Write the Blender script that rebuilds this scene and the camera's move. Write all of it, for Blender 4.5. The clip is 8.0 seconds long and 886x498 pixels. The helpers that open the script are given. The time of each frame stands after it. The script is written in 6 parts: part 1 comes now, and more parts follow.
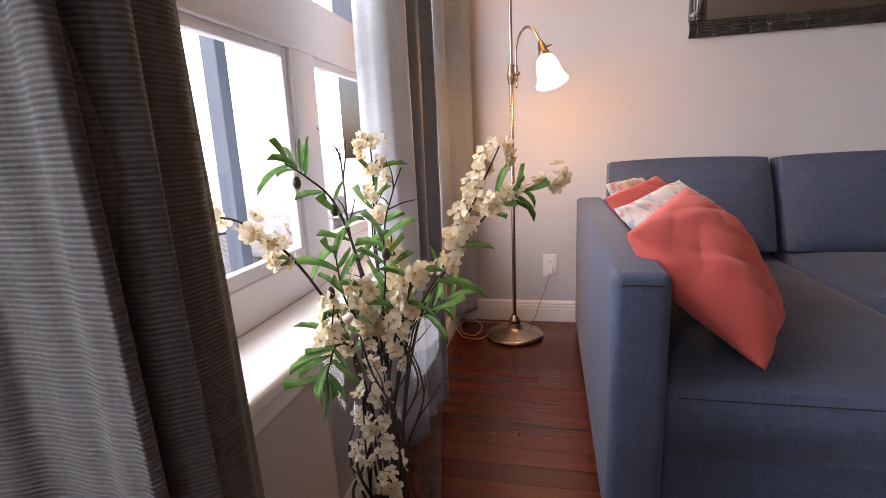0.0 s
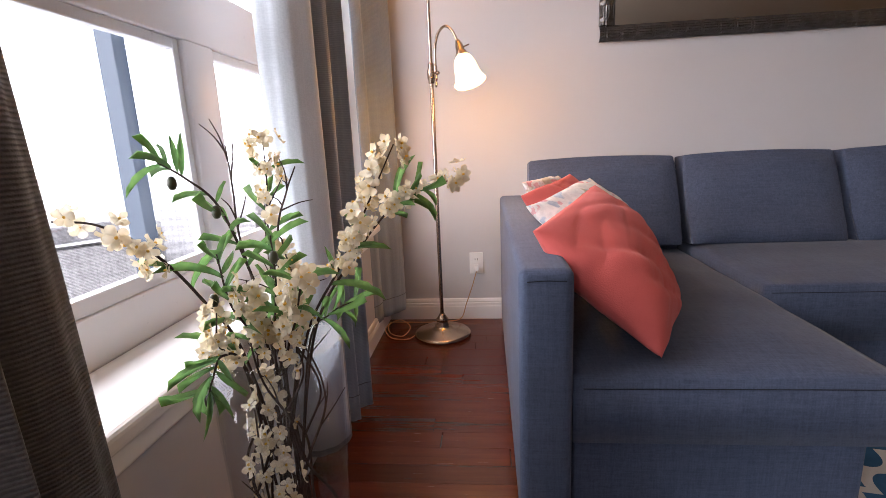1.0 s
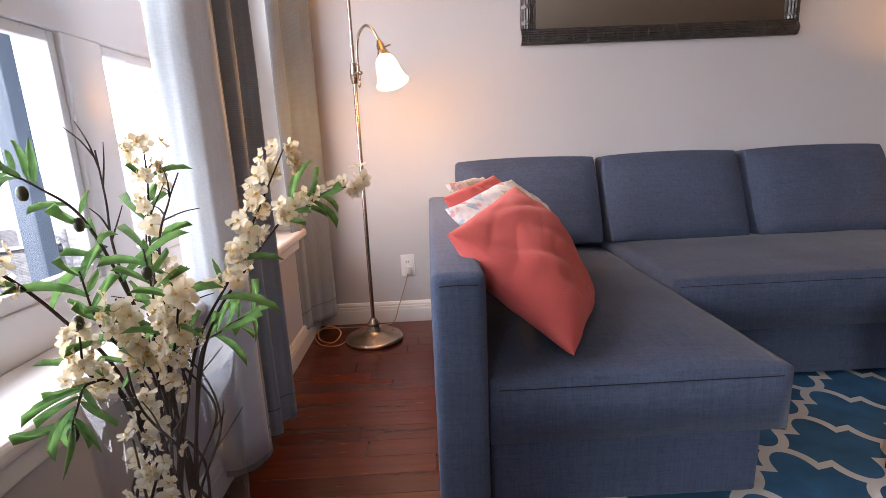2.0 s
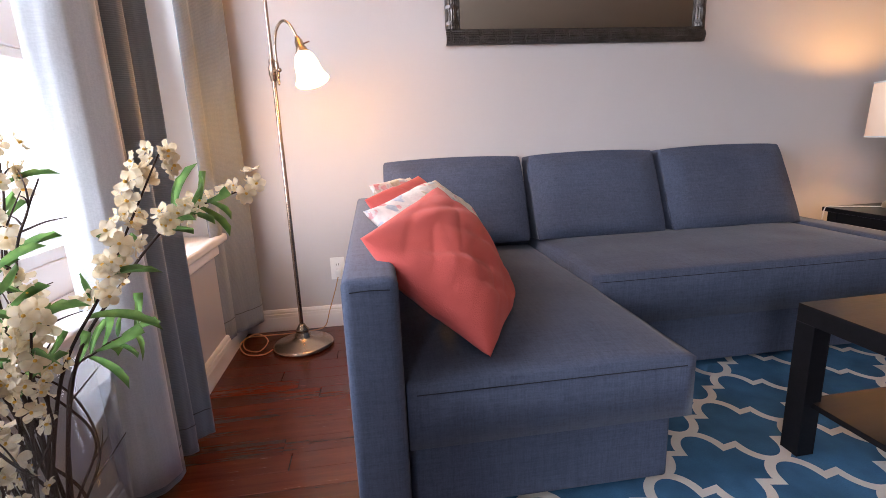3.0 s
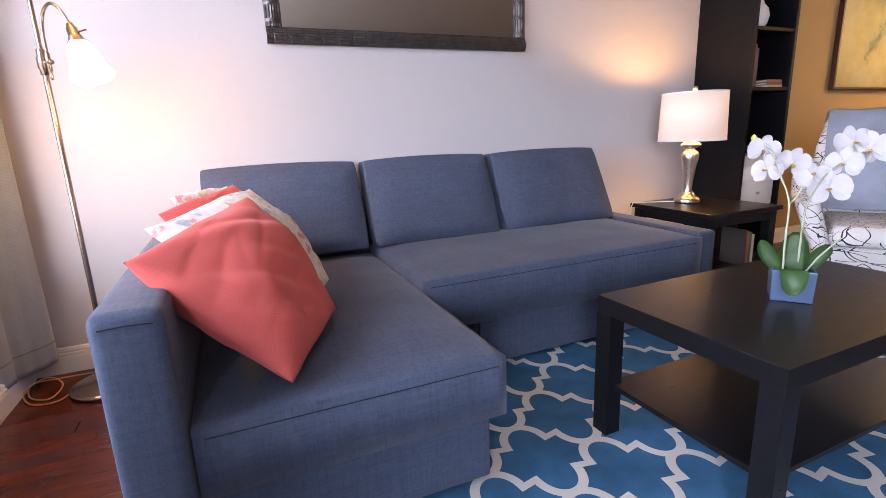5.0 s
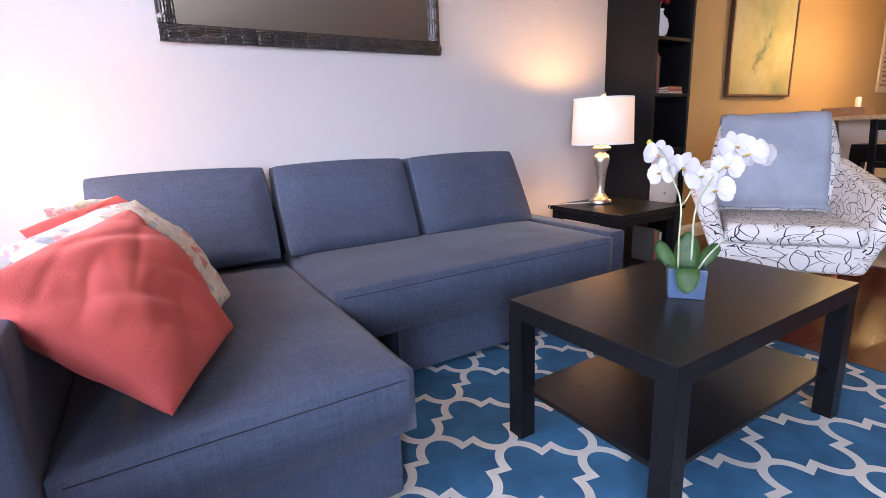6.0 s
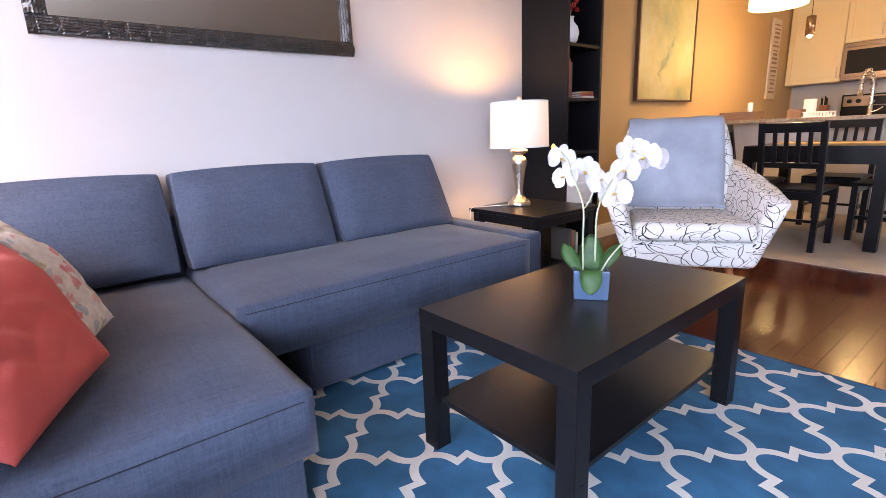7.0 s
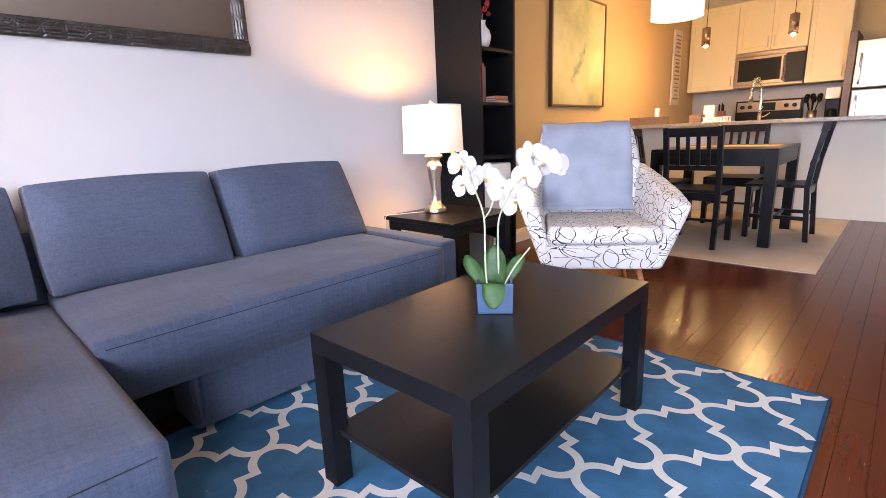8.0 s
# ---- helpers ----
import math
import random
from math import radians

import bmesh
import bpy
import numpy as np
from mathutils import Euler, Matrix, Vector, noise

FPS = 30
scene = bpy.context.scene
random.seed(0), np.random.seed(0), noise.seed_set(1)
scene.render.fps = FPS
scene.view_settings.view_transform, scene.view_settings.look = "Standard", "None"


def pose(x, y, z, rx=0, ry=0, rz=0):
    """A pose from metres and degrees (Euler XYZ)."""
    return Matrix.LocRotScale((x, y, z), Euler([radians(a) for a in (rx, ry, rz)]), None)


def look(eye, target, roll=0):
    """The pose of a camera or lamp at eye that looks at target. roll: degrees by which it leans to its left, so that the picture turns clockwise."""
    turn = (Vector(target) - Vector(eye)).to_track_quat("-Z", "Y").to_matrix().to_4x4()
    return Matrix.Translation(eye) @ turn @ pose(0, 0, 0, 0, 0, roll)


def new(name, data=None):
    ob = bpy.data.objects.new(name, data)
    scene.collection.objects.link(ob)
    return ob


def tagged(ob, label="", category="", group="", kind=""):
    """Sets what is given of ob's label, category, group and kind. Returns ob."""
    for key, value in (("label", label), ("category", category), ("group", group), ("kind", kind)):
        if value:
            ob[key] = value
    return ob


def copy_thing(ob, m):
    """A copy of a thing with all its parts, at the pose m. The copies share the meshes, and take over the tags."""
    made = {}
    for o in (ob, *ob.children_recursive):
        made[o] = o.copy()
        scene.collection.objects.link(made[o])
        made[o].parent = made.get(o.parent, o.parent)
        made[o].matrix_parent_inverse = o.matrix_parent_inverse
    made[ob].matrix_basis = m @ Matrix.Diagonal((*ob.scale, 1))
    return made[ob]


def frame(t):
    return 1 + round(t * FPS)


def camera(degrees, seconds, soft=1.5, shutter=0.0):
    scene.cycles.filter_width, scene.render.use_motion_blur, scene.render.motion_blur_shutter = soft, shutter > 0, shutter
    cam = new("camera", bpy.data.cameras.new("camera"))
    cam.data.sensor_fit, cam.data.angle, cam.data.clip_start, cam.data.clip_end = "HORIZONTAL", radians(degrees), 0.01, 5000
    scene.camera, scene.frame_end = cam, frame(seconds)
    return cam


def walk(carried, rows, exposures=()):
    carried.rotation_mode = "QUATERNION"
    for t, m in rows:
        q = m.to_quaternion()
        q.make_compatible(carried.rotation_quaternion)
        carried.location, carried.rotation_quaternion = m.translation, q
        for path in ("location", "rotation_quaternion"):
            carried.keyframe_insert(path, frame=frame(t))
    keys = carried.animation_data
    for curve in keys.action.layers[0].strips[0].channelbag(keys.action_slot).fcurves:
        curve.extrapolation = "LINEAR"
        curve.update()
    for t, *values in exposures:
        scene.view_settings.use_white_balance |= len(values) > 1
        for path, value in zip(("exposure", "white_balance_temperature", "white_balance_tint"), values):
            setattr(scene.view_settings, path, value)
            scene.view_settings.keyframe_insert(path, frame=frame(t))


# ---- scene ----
cam = camera(84.9, 8.0, 0.85)
PATH = [
    (0, (0.171, 0.12, 0.95), (-0.26, 2.028, 0.533), -2.6),
    (0.5, (0.201, 0.133, 0.945), (-0.105, 2.063, 0.521), -2.6),
    (1, (0.238, 0.147, 0.944), (0.051, 2.092, 0.515), -2.5),
    (1.5, (0.276, 0.161, 0.946), (0.206, 2.112, 0.511), -2.5),
    (3, (0.383, 0.189, 0.95), (0.649, 2.119, 0.497), -2.4),
    (3.5, (0.43, 0.194, 0.951), (0.821, 2.101, 0.49), -2.4),
    (4, (0.477, 0.197, 0.95), (0.988, 2.073, 0.484), -2.4),
    (4.5, (0.52, 0.208, 0.947), (1.155, 2.047, 0.484), -2.3),
    (6, (0.657, 0.214, 0.952), (1.647, 1.89, 0.492), -2.3),
    (6.5, (0.707, 0.213, 0.954), (1.807, 1.818, 0.493), -2.3),
    (7, (0.755, 0.205, 0.956), (1.96, 1.733, 0.493), -2.3),
    (7.5, (0.835, 0.215, 0.951), (2.139, 1.659, 0.488), -2.4),
    (8, (0.911, 0.214, 0.956), (2.315, 1.563, 0.498), -2.4),
]
walk(cam, [(t, look(eye, target, roll)) for t, eye, target, roll in PATH],
     [(0.0, -0.5, 6600, 22), (1.5, -0.32, 6250, 18), (3.0, -0.08, 6150, 19), (3.5, 0.06, 6000, 20), (4.5, 0.24, 5750, 21), (6.5, 0.58, 5450, 20), (8.0, 0.88, 5600, 19)])

# ---- light ----
scene.view_settings.exposure = 0.0
world = bpy.data.worlds.new("sky")
world.use_nodes = True
scene.world = world
_wn, _wl = world.node_tree.nodes, world.node_tree.links
_sky = _wn.new("ShaderNodeTexSky")
_sky.sky_type, _sky.sun_disc = "NISHITA", False
_sky.sun_elevation, _sky.sun_rotation, _sky.dust_density = radians(50), radians(-80), 4.0
_wl.new(_sky.outputs[0], _wn["Background"].inputs[0])
_wn["Background"].inputs[1].default_value = 0.15
sun = new("sun", bpy.data.lights.new("sun", "SUN"))
sun.data.energy, sun.data.angle, sun.data.color = 1.5, radians(40), (1.0, 0.97, 0.92)
sun.matrix_basis = look((-8, 2, 10), (0, 0.8, 0.5))


def point_lamp(name, at, watts, color, size):
    lamp = new(name, bpy.data.lights.new(name, "POINT"))
    lamp.data.energy, lamp.data.color, lamp.data.shadow_soft_size = watts, color, size
    lamp.location = at
    return lamp


def area_lamp(name, m, watts, color, w, h):
    lamp = new(name, bpy.data.lights.new(name, "AREA"))
    lamp.data.shape, lamp.data.size, lamp.data.size_y = "RECTANGLE", w, h
    lamp.data.energy, lamp.data.color = watts, color
    lamp.matrix_basis = m
    return lamp


DAY = (0.86, 0.92, 1.0)
# Added area lamp in an unseen opening, standing in for daylight from behind.
area_lamp("daylight_west", look((-0.345, -1.42, 1.5), (2.0, -1.42, 1.5)), 46, DAY, 1.1, 1.3)

WARM = (1.0, 0.57, 0.17)
point_lamp("floor_lamp_bulb", (0.172, 2.225, 1.15), 9, (1.0, 0.47, 0.08), 0.03)
point_lamp("floor_lamp_uplight", (0.0, 2.428, 2.03), 17, (1.0, 0.42, 0.07), 0.04)
point_lamp("table_lamp_bulb", (2.952, 2.22, 1.05), 17, (1.0, 0.52, 0.14), 0.04)
point_lamp("dining_bulb", (5.75, 1.87, 1.96), 18, (1.0, 0.55, 0.13), 0.06)
point_lamp("pendant_bulb_a", (6.65, 1.875, 1.695), 24, WARM, 0.03)
point_lamp("pendant_bulb_b", (6.65, 1.135, 1.695), 24, WARM, 0.03)


# ---- materials ----
def nodes_of(name):
    m = bpy.data.materials.new(name)
    m.use_nodes = True
    t = m.node_tree
    return m, t.nodes, t.links, t.nodes["Principled BSDF"]


def coords(n, l, scale=(1, 1, 1), kind="Object"):
    tc, mp = n.new("ShaderNodeTexCoord"), n.new("ShaderNodeMapping")
    mp.inputs["Scale"].default_value = scale
    l.new(tc.outputs[kind], mp.inputs[0])
    return mp.outputs[0]


def noise_tex(n, l, vec, scale, detail=3.0, rough=0.55):
    t = n.new("ShaderNodeTexNoise")
    t.inputs["Scale"].default_value, t.inputs["Detail"].default_value, t.inputs["Roughness"].default_value = scale, detail, rough
    l.new(vec, t.inputs["Vector"])
    return t.outputs["Fac"]


def ramp(n, l, fac, stops):
    r = n.new("ShaderNodeValToRGB")
    while len(r.color_ramp.elements) < len(stops):
        r.color_ramp.elements.new(0.5)
    for e, (p, c) in zip(r.color_ramp.elements, stops):
        e.position, e.color = p, (*c, 1)
    l.new(fac, r.inputs[0])
    return r.outputs[0]


def mix(n, l, fac, a, b, mode="MIX"):
    x = n.new("ShaderNodeMix")
    x.data_type, x.blend_type = "RGBA", mode
    for sock, v in ((x.inputs[0], fac), (x.inputs[6], a), (x.inputs[7], b)):
        if isinstance(v, (int, float)):
            sock.default_value = v
        elif isinstance(v, tuple):
            sock.default_value = (*v, 1)
        else:
            l.new(v, sock)
    return x.outputs[2]


def bump(n, l, p, height, strength, distance=0.002):
    b = n.new("ShaderNodeBump")
    b.inputs["Strength"].default_value, b.inputs["Distance"].default_value = strength, distance
    l.new(height, b.inputs["Height"])
    l.new(b.outputs[0], p.inputs["Normal"])


def shade(c, k):
    return tuple(min(1.0, v * k) for v in c)


def plain(name, color, rough=0.5, metal=0.0, vary=0.12, big=3.0, fine=60.0, relief=0.1, coat=0.0, spec=0.5):
    """A surface with variation at two scales and fine relief."""
    m, n, l, p = nodes_of(name)
    v = coords(n, l)
    a, b = noise_tex(n, l, v, big), noise_tex(n, l, v, fine, 4.0)
    base = ramp(n, l, a, [(0.3, shade(color, 1 - vary)), (0.7, shade(color, 1 + vary * 0.6))])
    base = mix(n, l, b, base, shade(color, 1 - vary * 0.5))
    l.new(base, p.inputs["Base Color"])
    r = n.new("ShaderNodeMapRange")
    r.inputs[3].default_value, r.inputs[4].default_value = max(0.02, rough - 0.06), min(1, rough + 0.06)
    l.new(b, r.inputs[0])
    l.new(r.outputs[0], p.inputs["Roughness"])
    p.inputs["Metallic"].default_value = metal
    p.inputs["Specular IOR Level"].default_value = spec
    p.inputs["Coat Weight"].default_value = coat
    if relief:
        bump(n, l, p, b, relief)
    return m


def woven(name, color, dark, thread=900.0, slub=1.0, rough=0.9, relief=0.5, sheen=0.15, ribs=None, rib_tone=0.4):
    """Woven cloth: crossing threads, slubs and faded patches."""
    m, n, l, p = nodes_of(name)
    v = coords(n, l)
    sep = []
    for stretch in ((1, 0.05, 1), (1, 1, 0.05), (0.05, 1, 1)):
        mp = n.new("ShaderNodeMapping")
        mp.inputs["Scale"].default_value = stretch
        l.new(v, mp.inputs[0])
        sep.append(noise_tex(n, l, mp.outputs[0], thread * 0.35, 2.0))
    t = mix(n, l, 0.5, sep[0], sep[1])
    t = mix(n, l, 0.4, t, sep[2])
    patch = noise_tex(n, l, v, 5.0, 4.0)
    base = ramp(n, l, t, [(0.40, dark), (0.58, color)])
    base = mix(n, l, slub * 0.5, base, ramp(n, l, patch, [(0.3, shade(color, 0.82)), (0.7, shade(color, 1.1))]))
    l.new(base, p.inputs["Base Color"])
    p.inputs["Roughness"].default_value = rough
    p.inputs["Sheen Weight"].default_value = sheen
    p.inputs["Specular IOR Level"].default_value = 0.2
    h = t
    if ribs:
        w = n.new("ShaderNodeTexWave")
        w.bands_direction = "Z"
        w.inputs["Scale"].default_value, w.inputs["Distortion"].default_value, w.inputs["Detail"].default_value = ribs, 0.7, 2.0
        w.inputs["Detail Scale"].default_value = 6.0
        l.new(v, w.inputs[0])
        h = mix(n, l, 0.6, t, w.outputs["Fac"])
        base = mix(n, l, rib_tone, base, ramp(n, l, w.outputs["Fac"], [(0.1, dark), (0.9, color)]))
        l.new(base, p.inputs["Base Color"])
    bump(n, l, p, h, relief, 0.003 if ribs else 0.0015)
    return m


def wood(name, dark, light, rough=0.35, along="X", scale=1.0, per_piece=0.25, coat=0.0, relief=0.05, spec=0.5):
    m, n, l, p = nodes_of(name)
    st = {"X": (0.6, 9, 9), "Y": (9, 0.6, 9), "Z": (9, 9, 0.6)}[along]
    v = coords(n, l, tuple(s * scale for s in st))
    info = n.new("ShaderNodeObjectInfo")
    shift = n.new("ShaderNodeVectorMath")
    shift.operation = "MULTIPLY_ADD"
    comb = n.new("ShaderNodeCombineXYZ")
    for i in range(3):
        l.new(info.outputs["Random"], comb.inputs[i])
    l.new(comb.outputs[0], shift.inputs[0])
    shift.inputs[1].default_value = (37, 53, 71)
    l.new(v, shift.inputs[2])
    g = noise_tex(n, l, shift.outputs[0], 4.0, 6.0, 0.65)
    f = noise_tex(n, l, shift.outputs[0], 22.0, 4.0)
    base = ramp(n, l, g, [(0.3, dark), (0.68, light)])
    base = mix(n, l, 0.3, base, ramp(n, l, f, [(0.3, dark), (0.7, light)]))
    if per_piece:
        tone = ramp(n, l, info.outputs["Random"], [(0.0, (1 - per_piece,) * 3), (1.0, (1.0, 1.0, 1.0))])
        base = mix(n, l, 1.0, base, tone, "MULTIPLY")
    l.new(base, p.inputs["Base Color"])
    r = n.new("ShaderNodeMapRange")
    r.inputs[3].default_value, r.inputs[4].default_value = rough - 0.07, rough + 0.09
    l.new(f, r.inputs[0])
    l.new(r.outputs[0], p.inputs["Roughness"])
    p.inputs["Specular IOR Level"].default_value = spec
    p.inputs["Coat Weight"].default_value = coat
    p.inputs["Coat Roughness"].default_value = 0.15
    bump(n, l, p, f, relief)
    return m


def metal(name, color, rough=0.25):
    m, n, l, p = nodes_of(name)
    v = coords(n, l, (1, 1, 12))
    f = noise_tex(n, l, v, 40.0, 4.0)
    p.inputs["Base Color"].default_value = (*color, 1)
    p.inputs["Metallic"].default_value = 1.0
    r = n.new("ShaderNodeMapRange")
    r.inputs[3].default_value, r.inputs[4].default_value = rough * 0.85, rough * 1.2
    l.new(f, r.inputs[0])
    l.new(r.outputs[0], p.inputs["Roughness"])
    bump(n, l, p, f, 0.008)
    return m


def glass(name, color=(1, 1, 1), rough=0.0, ior=1.45):
    m, n, l, p = nodes_of(name)
    p.inputs["Base Color"].default_value = (*color, 1)
    p.inputs["Roughness"].default_value = rough
    p.inputs["Transmission Weight"].default_value = 1.0
    p.inputs["IOR"].default_value = ior
    return m


def glowing(name, color, strength, base=(0.8, 0.8, 0.8), rough=0.5):
    m, n, l, p = nodes_of(name)
    p.inputs["Base Color"].default_value = (*base, 1)
    p.inputs["Roughness"].default_value = rough
    p.inputs["Emission Color"].default_value = (*color, 1)
    p.inputs["Emission Strength"].default_value = strength
    return m


def leafy(name, color, dark, trans=0.25, rough=0.45):
    m, n, l, p = nodes_of(name)
    v = coords(n, l)
    a = noise_tex(n, l, v, 25.0, 3.0)
    g = n.new("ShaderNodeNewGeometry")
    base = ramp(n, l, a, [(0.3, dark), (0.7, color)])
    isl = ramp(n, l, g.outputs["Random Per Island"], [(0.0, (0.65, 0.65, 0.65)), (1.0, (1.0, 1.0, 1.0))])
    base = mix(n, l, 1.0, base, isl, "MULTIPLY")
    l.new(base, p.inputs["Base Color"])
    p.inputs["Roughness"].default_value = rough
    p.inputs["Subsurface Weight"].default_value = 0.0
    tr = n.new("ShaderNodeBsdfTranslucent")
    l.new(base, tr.inputs[0])
    mx = n.new("ShaderNodeMixShader")
    mx.inputs[0].default_value = trans
    l.new(p.outputs[0], mx.inputs[1])
    l.new(tr.outputs[0], mx.inputs[2])
    l.new(mx.outputs[0], n["Material Output"].inputs[0])
    return m


M_WALL = plain("wall_paint", (0.55, 0.525, 0.515), 0.85, vary=0.03, big=1.2, fine=180, relief=0.12)
M_WALL_TAN = plain("tan_wall_paint", (0.47, 0.32, 0.145), 0.85, vary=0.03, big=1.2, fine=180, relief=0.12)
M_CEIL = plain("ceiling_paint", (0.66, 0.62, 0.55), 0.9, vary=0.03, fine=120, relief=0.2)
M_TRIM = plain("white_gloss_trim", (0.80, 0.78, 0.75), 0.35, vary=0.04, fine=40, relief=0.04)
M_VINYL = plain("white_vinyl", (0.82, 0.82, 0.83), 0.3, vary=0.03, fine=40, relief=0.02)
M_FLOOR = wood("cherry_hardwood", (0.066, 0.0105, 0.0052), (0.128, 0.024, 0.0105), 0.23, "X", 1.0, 0.38, coat=0.0, spec=0.45)
M_GAP = plain("dark_joint", (0.02, 0.008, 0.006), 0.8)
M_BLACK = wood("black_brown_veneer", (0.005, 0.005, 0.006), (0.010, 0.0095, 0.011), 0.30, "X", 1.0, 0.0, relief=0.03, spec=0.16)


def slubbed(name, color, dark, pale):
    """Coarse two-tone linen weave: fine crossing threads, long uneven slubs in both ways, faded patches."""
    m, n, l, p = nodes_of(name)
    v = coords(n, l)

    def threads(scale, stretch, detail):
        out = []
        for axis in range(3):
            mp = n.new("ShaderNodeMapping")
            mp.inputs["Scale"].default_value = tuple(stretch if k == axis else 1.0 for k in range(3))
            l.new(v, mp.inputs[0])
            out.append(noise_tex(n, l, mp.outputs[0], scale, detail, 0.6))
        return mix(n, l, 0.34, mix(n, l, 0.5, out[0], out[1]), out[2])

    fine, slub = threads(260.0, 0.10, 2.0), threads(95.0, 0.05, 3.0)
    patch = noise_tex(n, l, v, 4.0, 5.0, 0.6)
    base = ramp(n, l, fine, [(0.38, dark), (0.62, color)])
    base = mix(n, l, ramp(n, l, slub, [(0.42, (0, 0, 0)), (0.66, (0.42, 0.42, 0.42))]), base, pale)
    base = mix(n, l, ramp(n, l, slub, [(0.34, (0.35, 0.35, 0.35)), (0.46, (0, 0, 0))]), base, dark)
    base = mix(n, l, 1.0, base, ramp(n, l, patch, [(0.3, (0.84, 0.84, 0.86)), (0.7, (1.1, 1.1, 1.1))]), "MULTIPLY")
    l.new(base, p.inputs["Base Color"])
    p.inputs["Roughness"].default_value = 0.78
    p.inputs["Sheen Weight"].default_value = 0.12
    p.inputs["Sheen Roughness"].default_value = 0.4
    p.inputs["Specular IOR Level"].default_value = 0.28
    bump(n, l, p, mix(n, l, 0.4, fine, slub), 0.55, 0.0015)
    return m


M_SOFA = slubbed("blue_grey_upholstery", (0.066, 0.084, 0.132), (0.040, 0.051, 0.083), (0.096, 0.117, 0.172))
# Near-black colour for the shaded void under the sofa.
M_SOFA_VOID = plain("shade_black", (0.012, 0.012, 0.015), 0.95)
M_STITCH = plain("stitching", (0.008, 0.009, 0.016), 0.9)
M_CORAL = plain("coral_fleece", (0.57, 0.108, 0.092), 0.95, vary=0.16, big=9.0, fine=330.0, relief=0.55, spec=0.15)
M_CORAL.node_tree.nodes["Principled BSDF"].inputs["Sheen Weight"].default_value = 0.1
# Grey cloth darkened for the backlit near panel; the next is its lit copy.
M_CURTAIN_DIM = woven("backlit_grey_curtain_cloth", (0.125, 0.127, 0.128), (0.065, 0.065, 0.066), 500, 0.5, 0.75, 0.6, 0.15, ribs=68.0, rib_tone=0.25)
M_CURTAIN_PALE = woven("pale_grey_curtain_cloth", (0.30, 0.34, 0.375), (0.23, 0.265, 0.295), 600, 0.5, 0.5, 0.25, 0.3, ribs=60.0)


def leaf_print(name):
    """Cream cloth with thin black outlines of overlapping pointed leaves and their midribs."""
    m, n, l, p = nodes_of(name)
    v0 = coords(n, l)

    def math_node(op, a, b=None):
        k = n.new("ShaderNodeMath")
        k.operation = op
        for sock, val in zip(k.inputs, (a, b)):
            if isinstance(val, (int, float)):
                sock.default_value = val
            elif val is not None:
                l.new(val, sock)
        return k.outputs[0]

    def vec_node(op, a, b=None, out=0):
        k = n.new("ShaderNodeVectorMath")
        k.operation = op
        for sock, val in zip(k.inputs, (a, b)):
            if isinstance(val, tuple):
                sock.default_value = val
            elif val is not None:
                l.new(val, sock)
        return k.outputs[out]

    face = n.new("ShaderNodeNewGeometry").outputs["Normal"]

    def in_plane(vec):
        k = n.new("ShaderNodeVectorMath")
        k.operation = "PROJECT"
        l.new(vec, k.inputs[0])
        l.new(face, k.inputs[1])
        return vec_node("SUBTRACT", vec, k.outputs[0])

    ink = None
    for shift, scale, length, width in (((0.0, 0.0, 0.0), 8.5, 0.062, 0.026), ((3.7, 1.9, 5.3), 9.5, 0.056, 0.023), ((7.1, 8.3, 2.2), 8.0, 0.066, 0.028)):
        v = vec_node("ADD", v0, shift)
        vor = n.new("ShaderNodeTexVoronoi")
        vor.inputs["Scale"].default_value = scale
        vor.inputs["Randomness"].default_value = 0.85
        l.new(v, vor.inputs["Vector"])
        off = in_plane(vec_node("SUBTRACT", v, vor.outputs["Position"]))
        axis = vec_node("NORMALIZE", in_plane(vec_node("SUBTRACT", vor.outputs["Color"], (0.5, 0.5, 0.5))))
        run = vec_node("DOT_PRODUCT", off, axis, 1)
        full = vec_node("LENGTH", off, None, 1)
        across = math_node("SQRT", math_node("MAXIMUM", math_node("SUBTRACT", math_node("MULTIPLY", full, full), math_node("MULTIPLY", run, run)), 0.0))
        d = (length ** 2 - width ** 2) / (2 * width)
        wide = math_node("ADD", across, d)
        dist = math_node("SUBTRACT", math_node("SQRT", math_node("ADD", math_node("MULTIPLY", wide, wide), math_node("MULTIPLY", run, run))), d + width)
        line = math_node("LESS_THAN", math_node("ABSOLUTE", dist), 0.0014)
        ink = line if ink is None else math_node("MAXIMUM", ink, line)
    base = mix(n, l, ink, (0.62, 0.60, 0.565), (0.02, 0.02, 0.025))
    l.new(base, p.inputs["Base Color"])
    p.inputs["Roughness"].default_value = 0.9
    bump(n, l, p, noise_tex(n, l, v0, 500.0), 0.25, 0.001)
    return m


M_NICKEL = metal("brushed_nickel", (0.62, 0.55, 0.47), 0.28)
M_BRASS = metal("antique_brass", (0.42, 0.33, 0.25), 0.25)
M_CHROME = metal("chrome", (0.8, 0.8, 0.8), 0.08)
M_STEEL = metal("stainless_steel", (0.34, 0.30, 0.25), 0.3)
M_STEEL_DARK = metal("dull_stainless_steel", (0.20, 0.15, 0.11), 0.34)


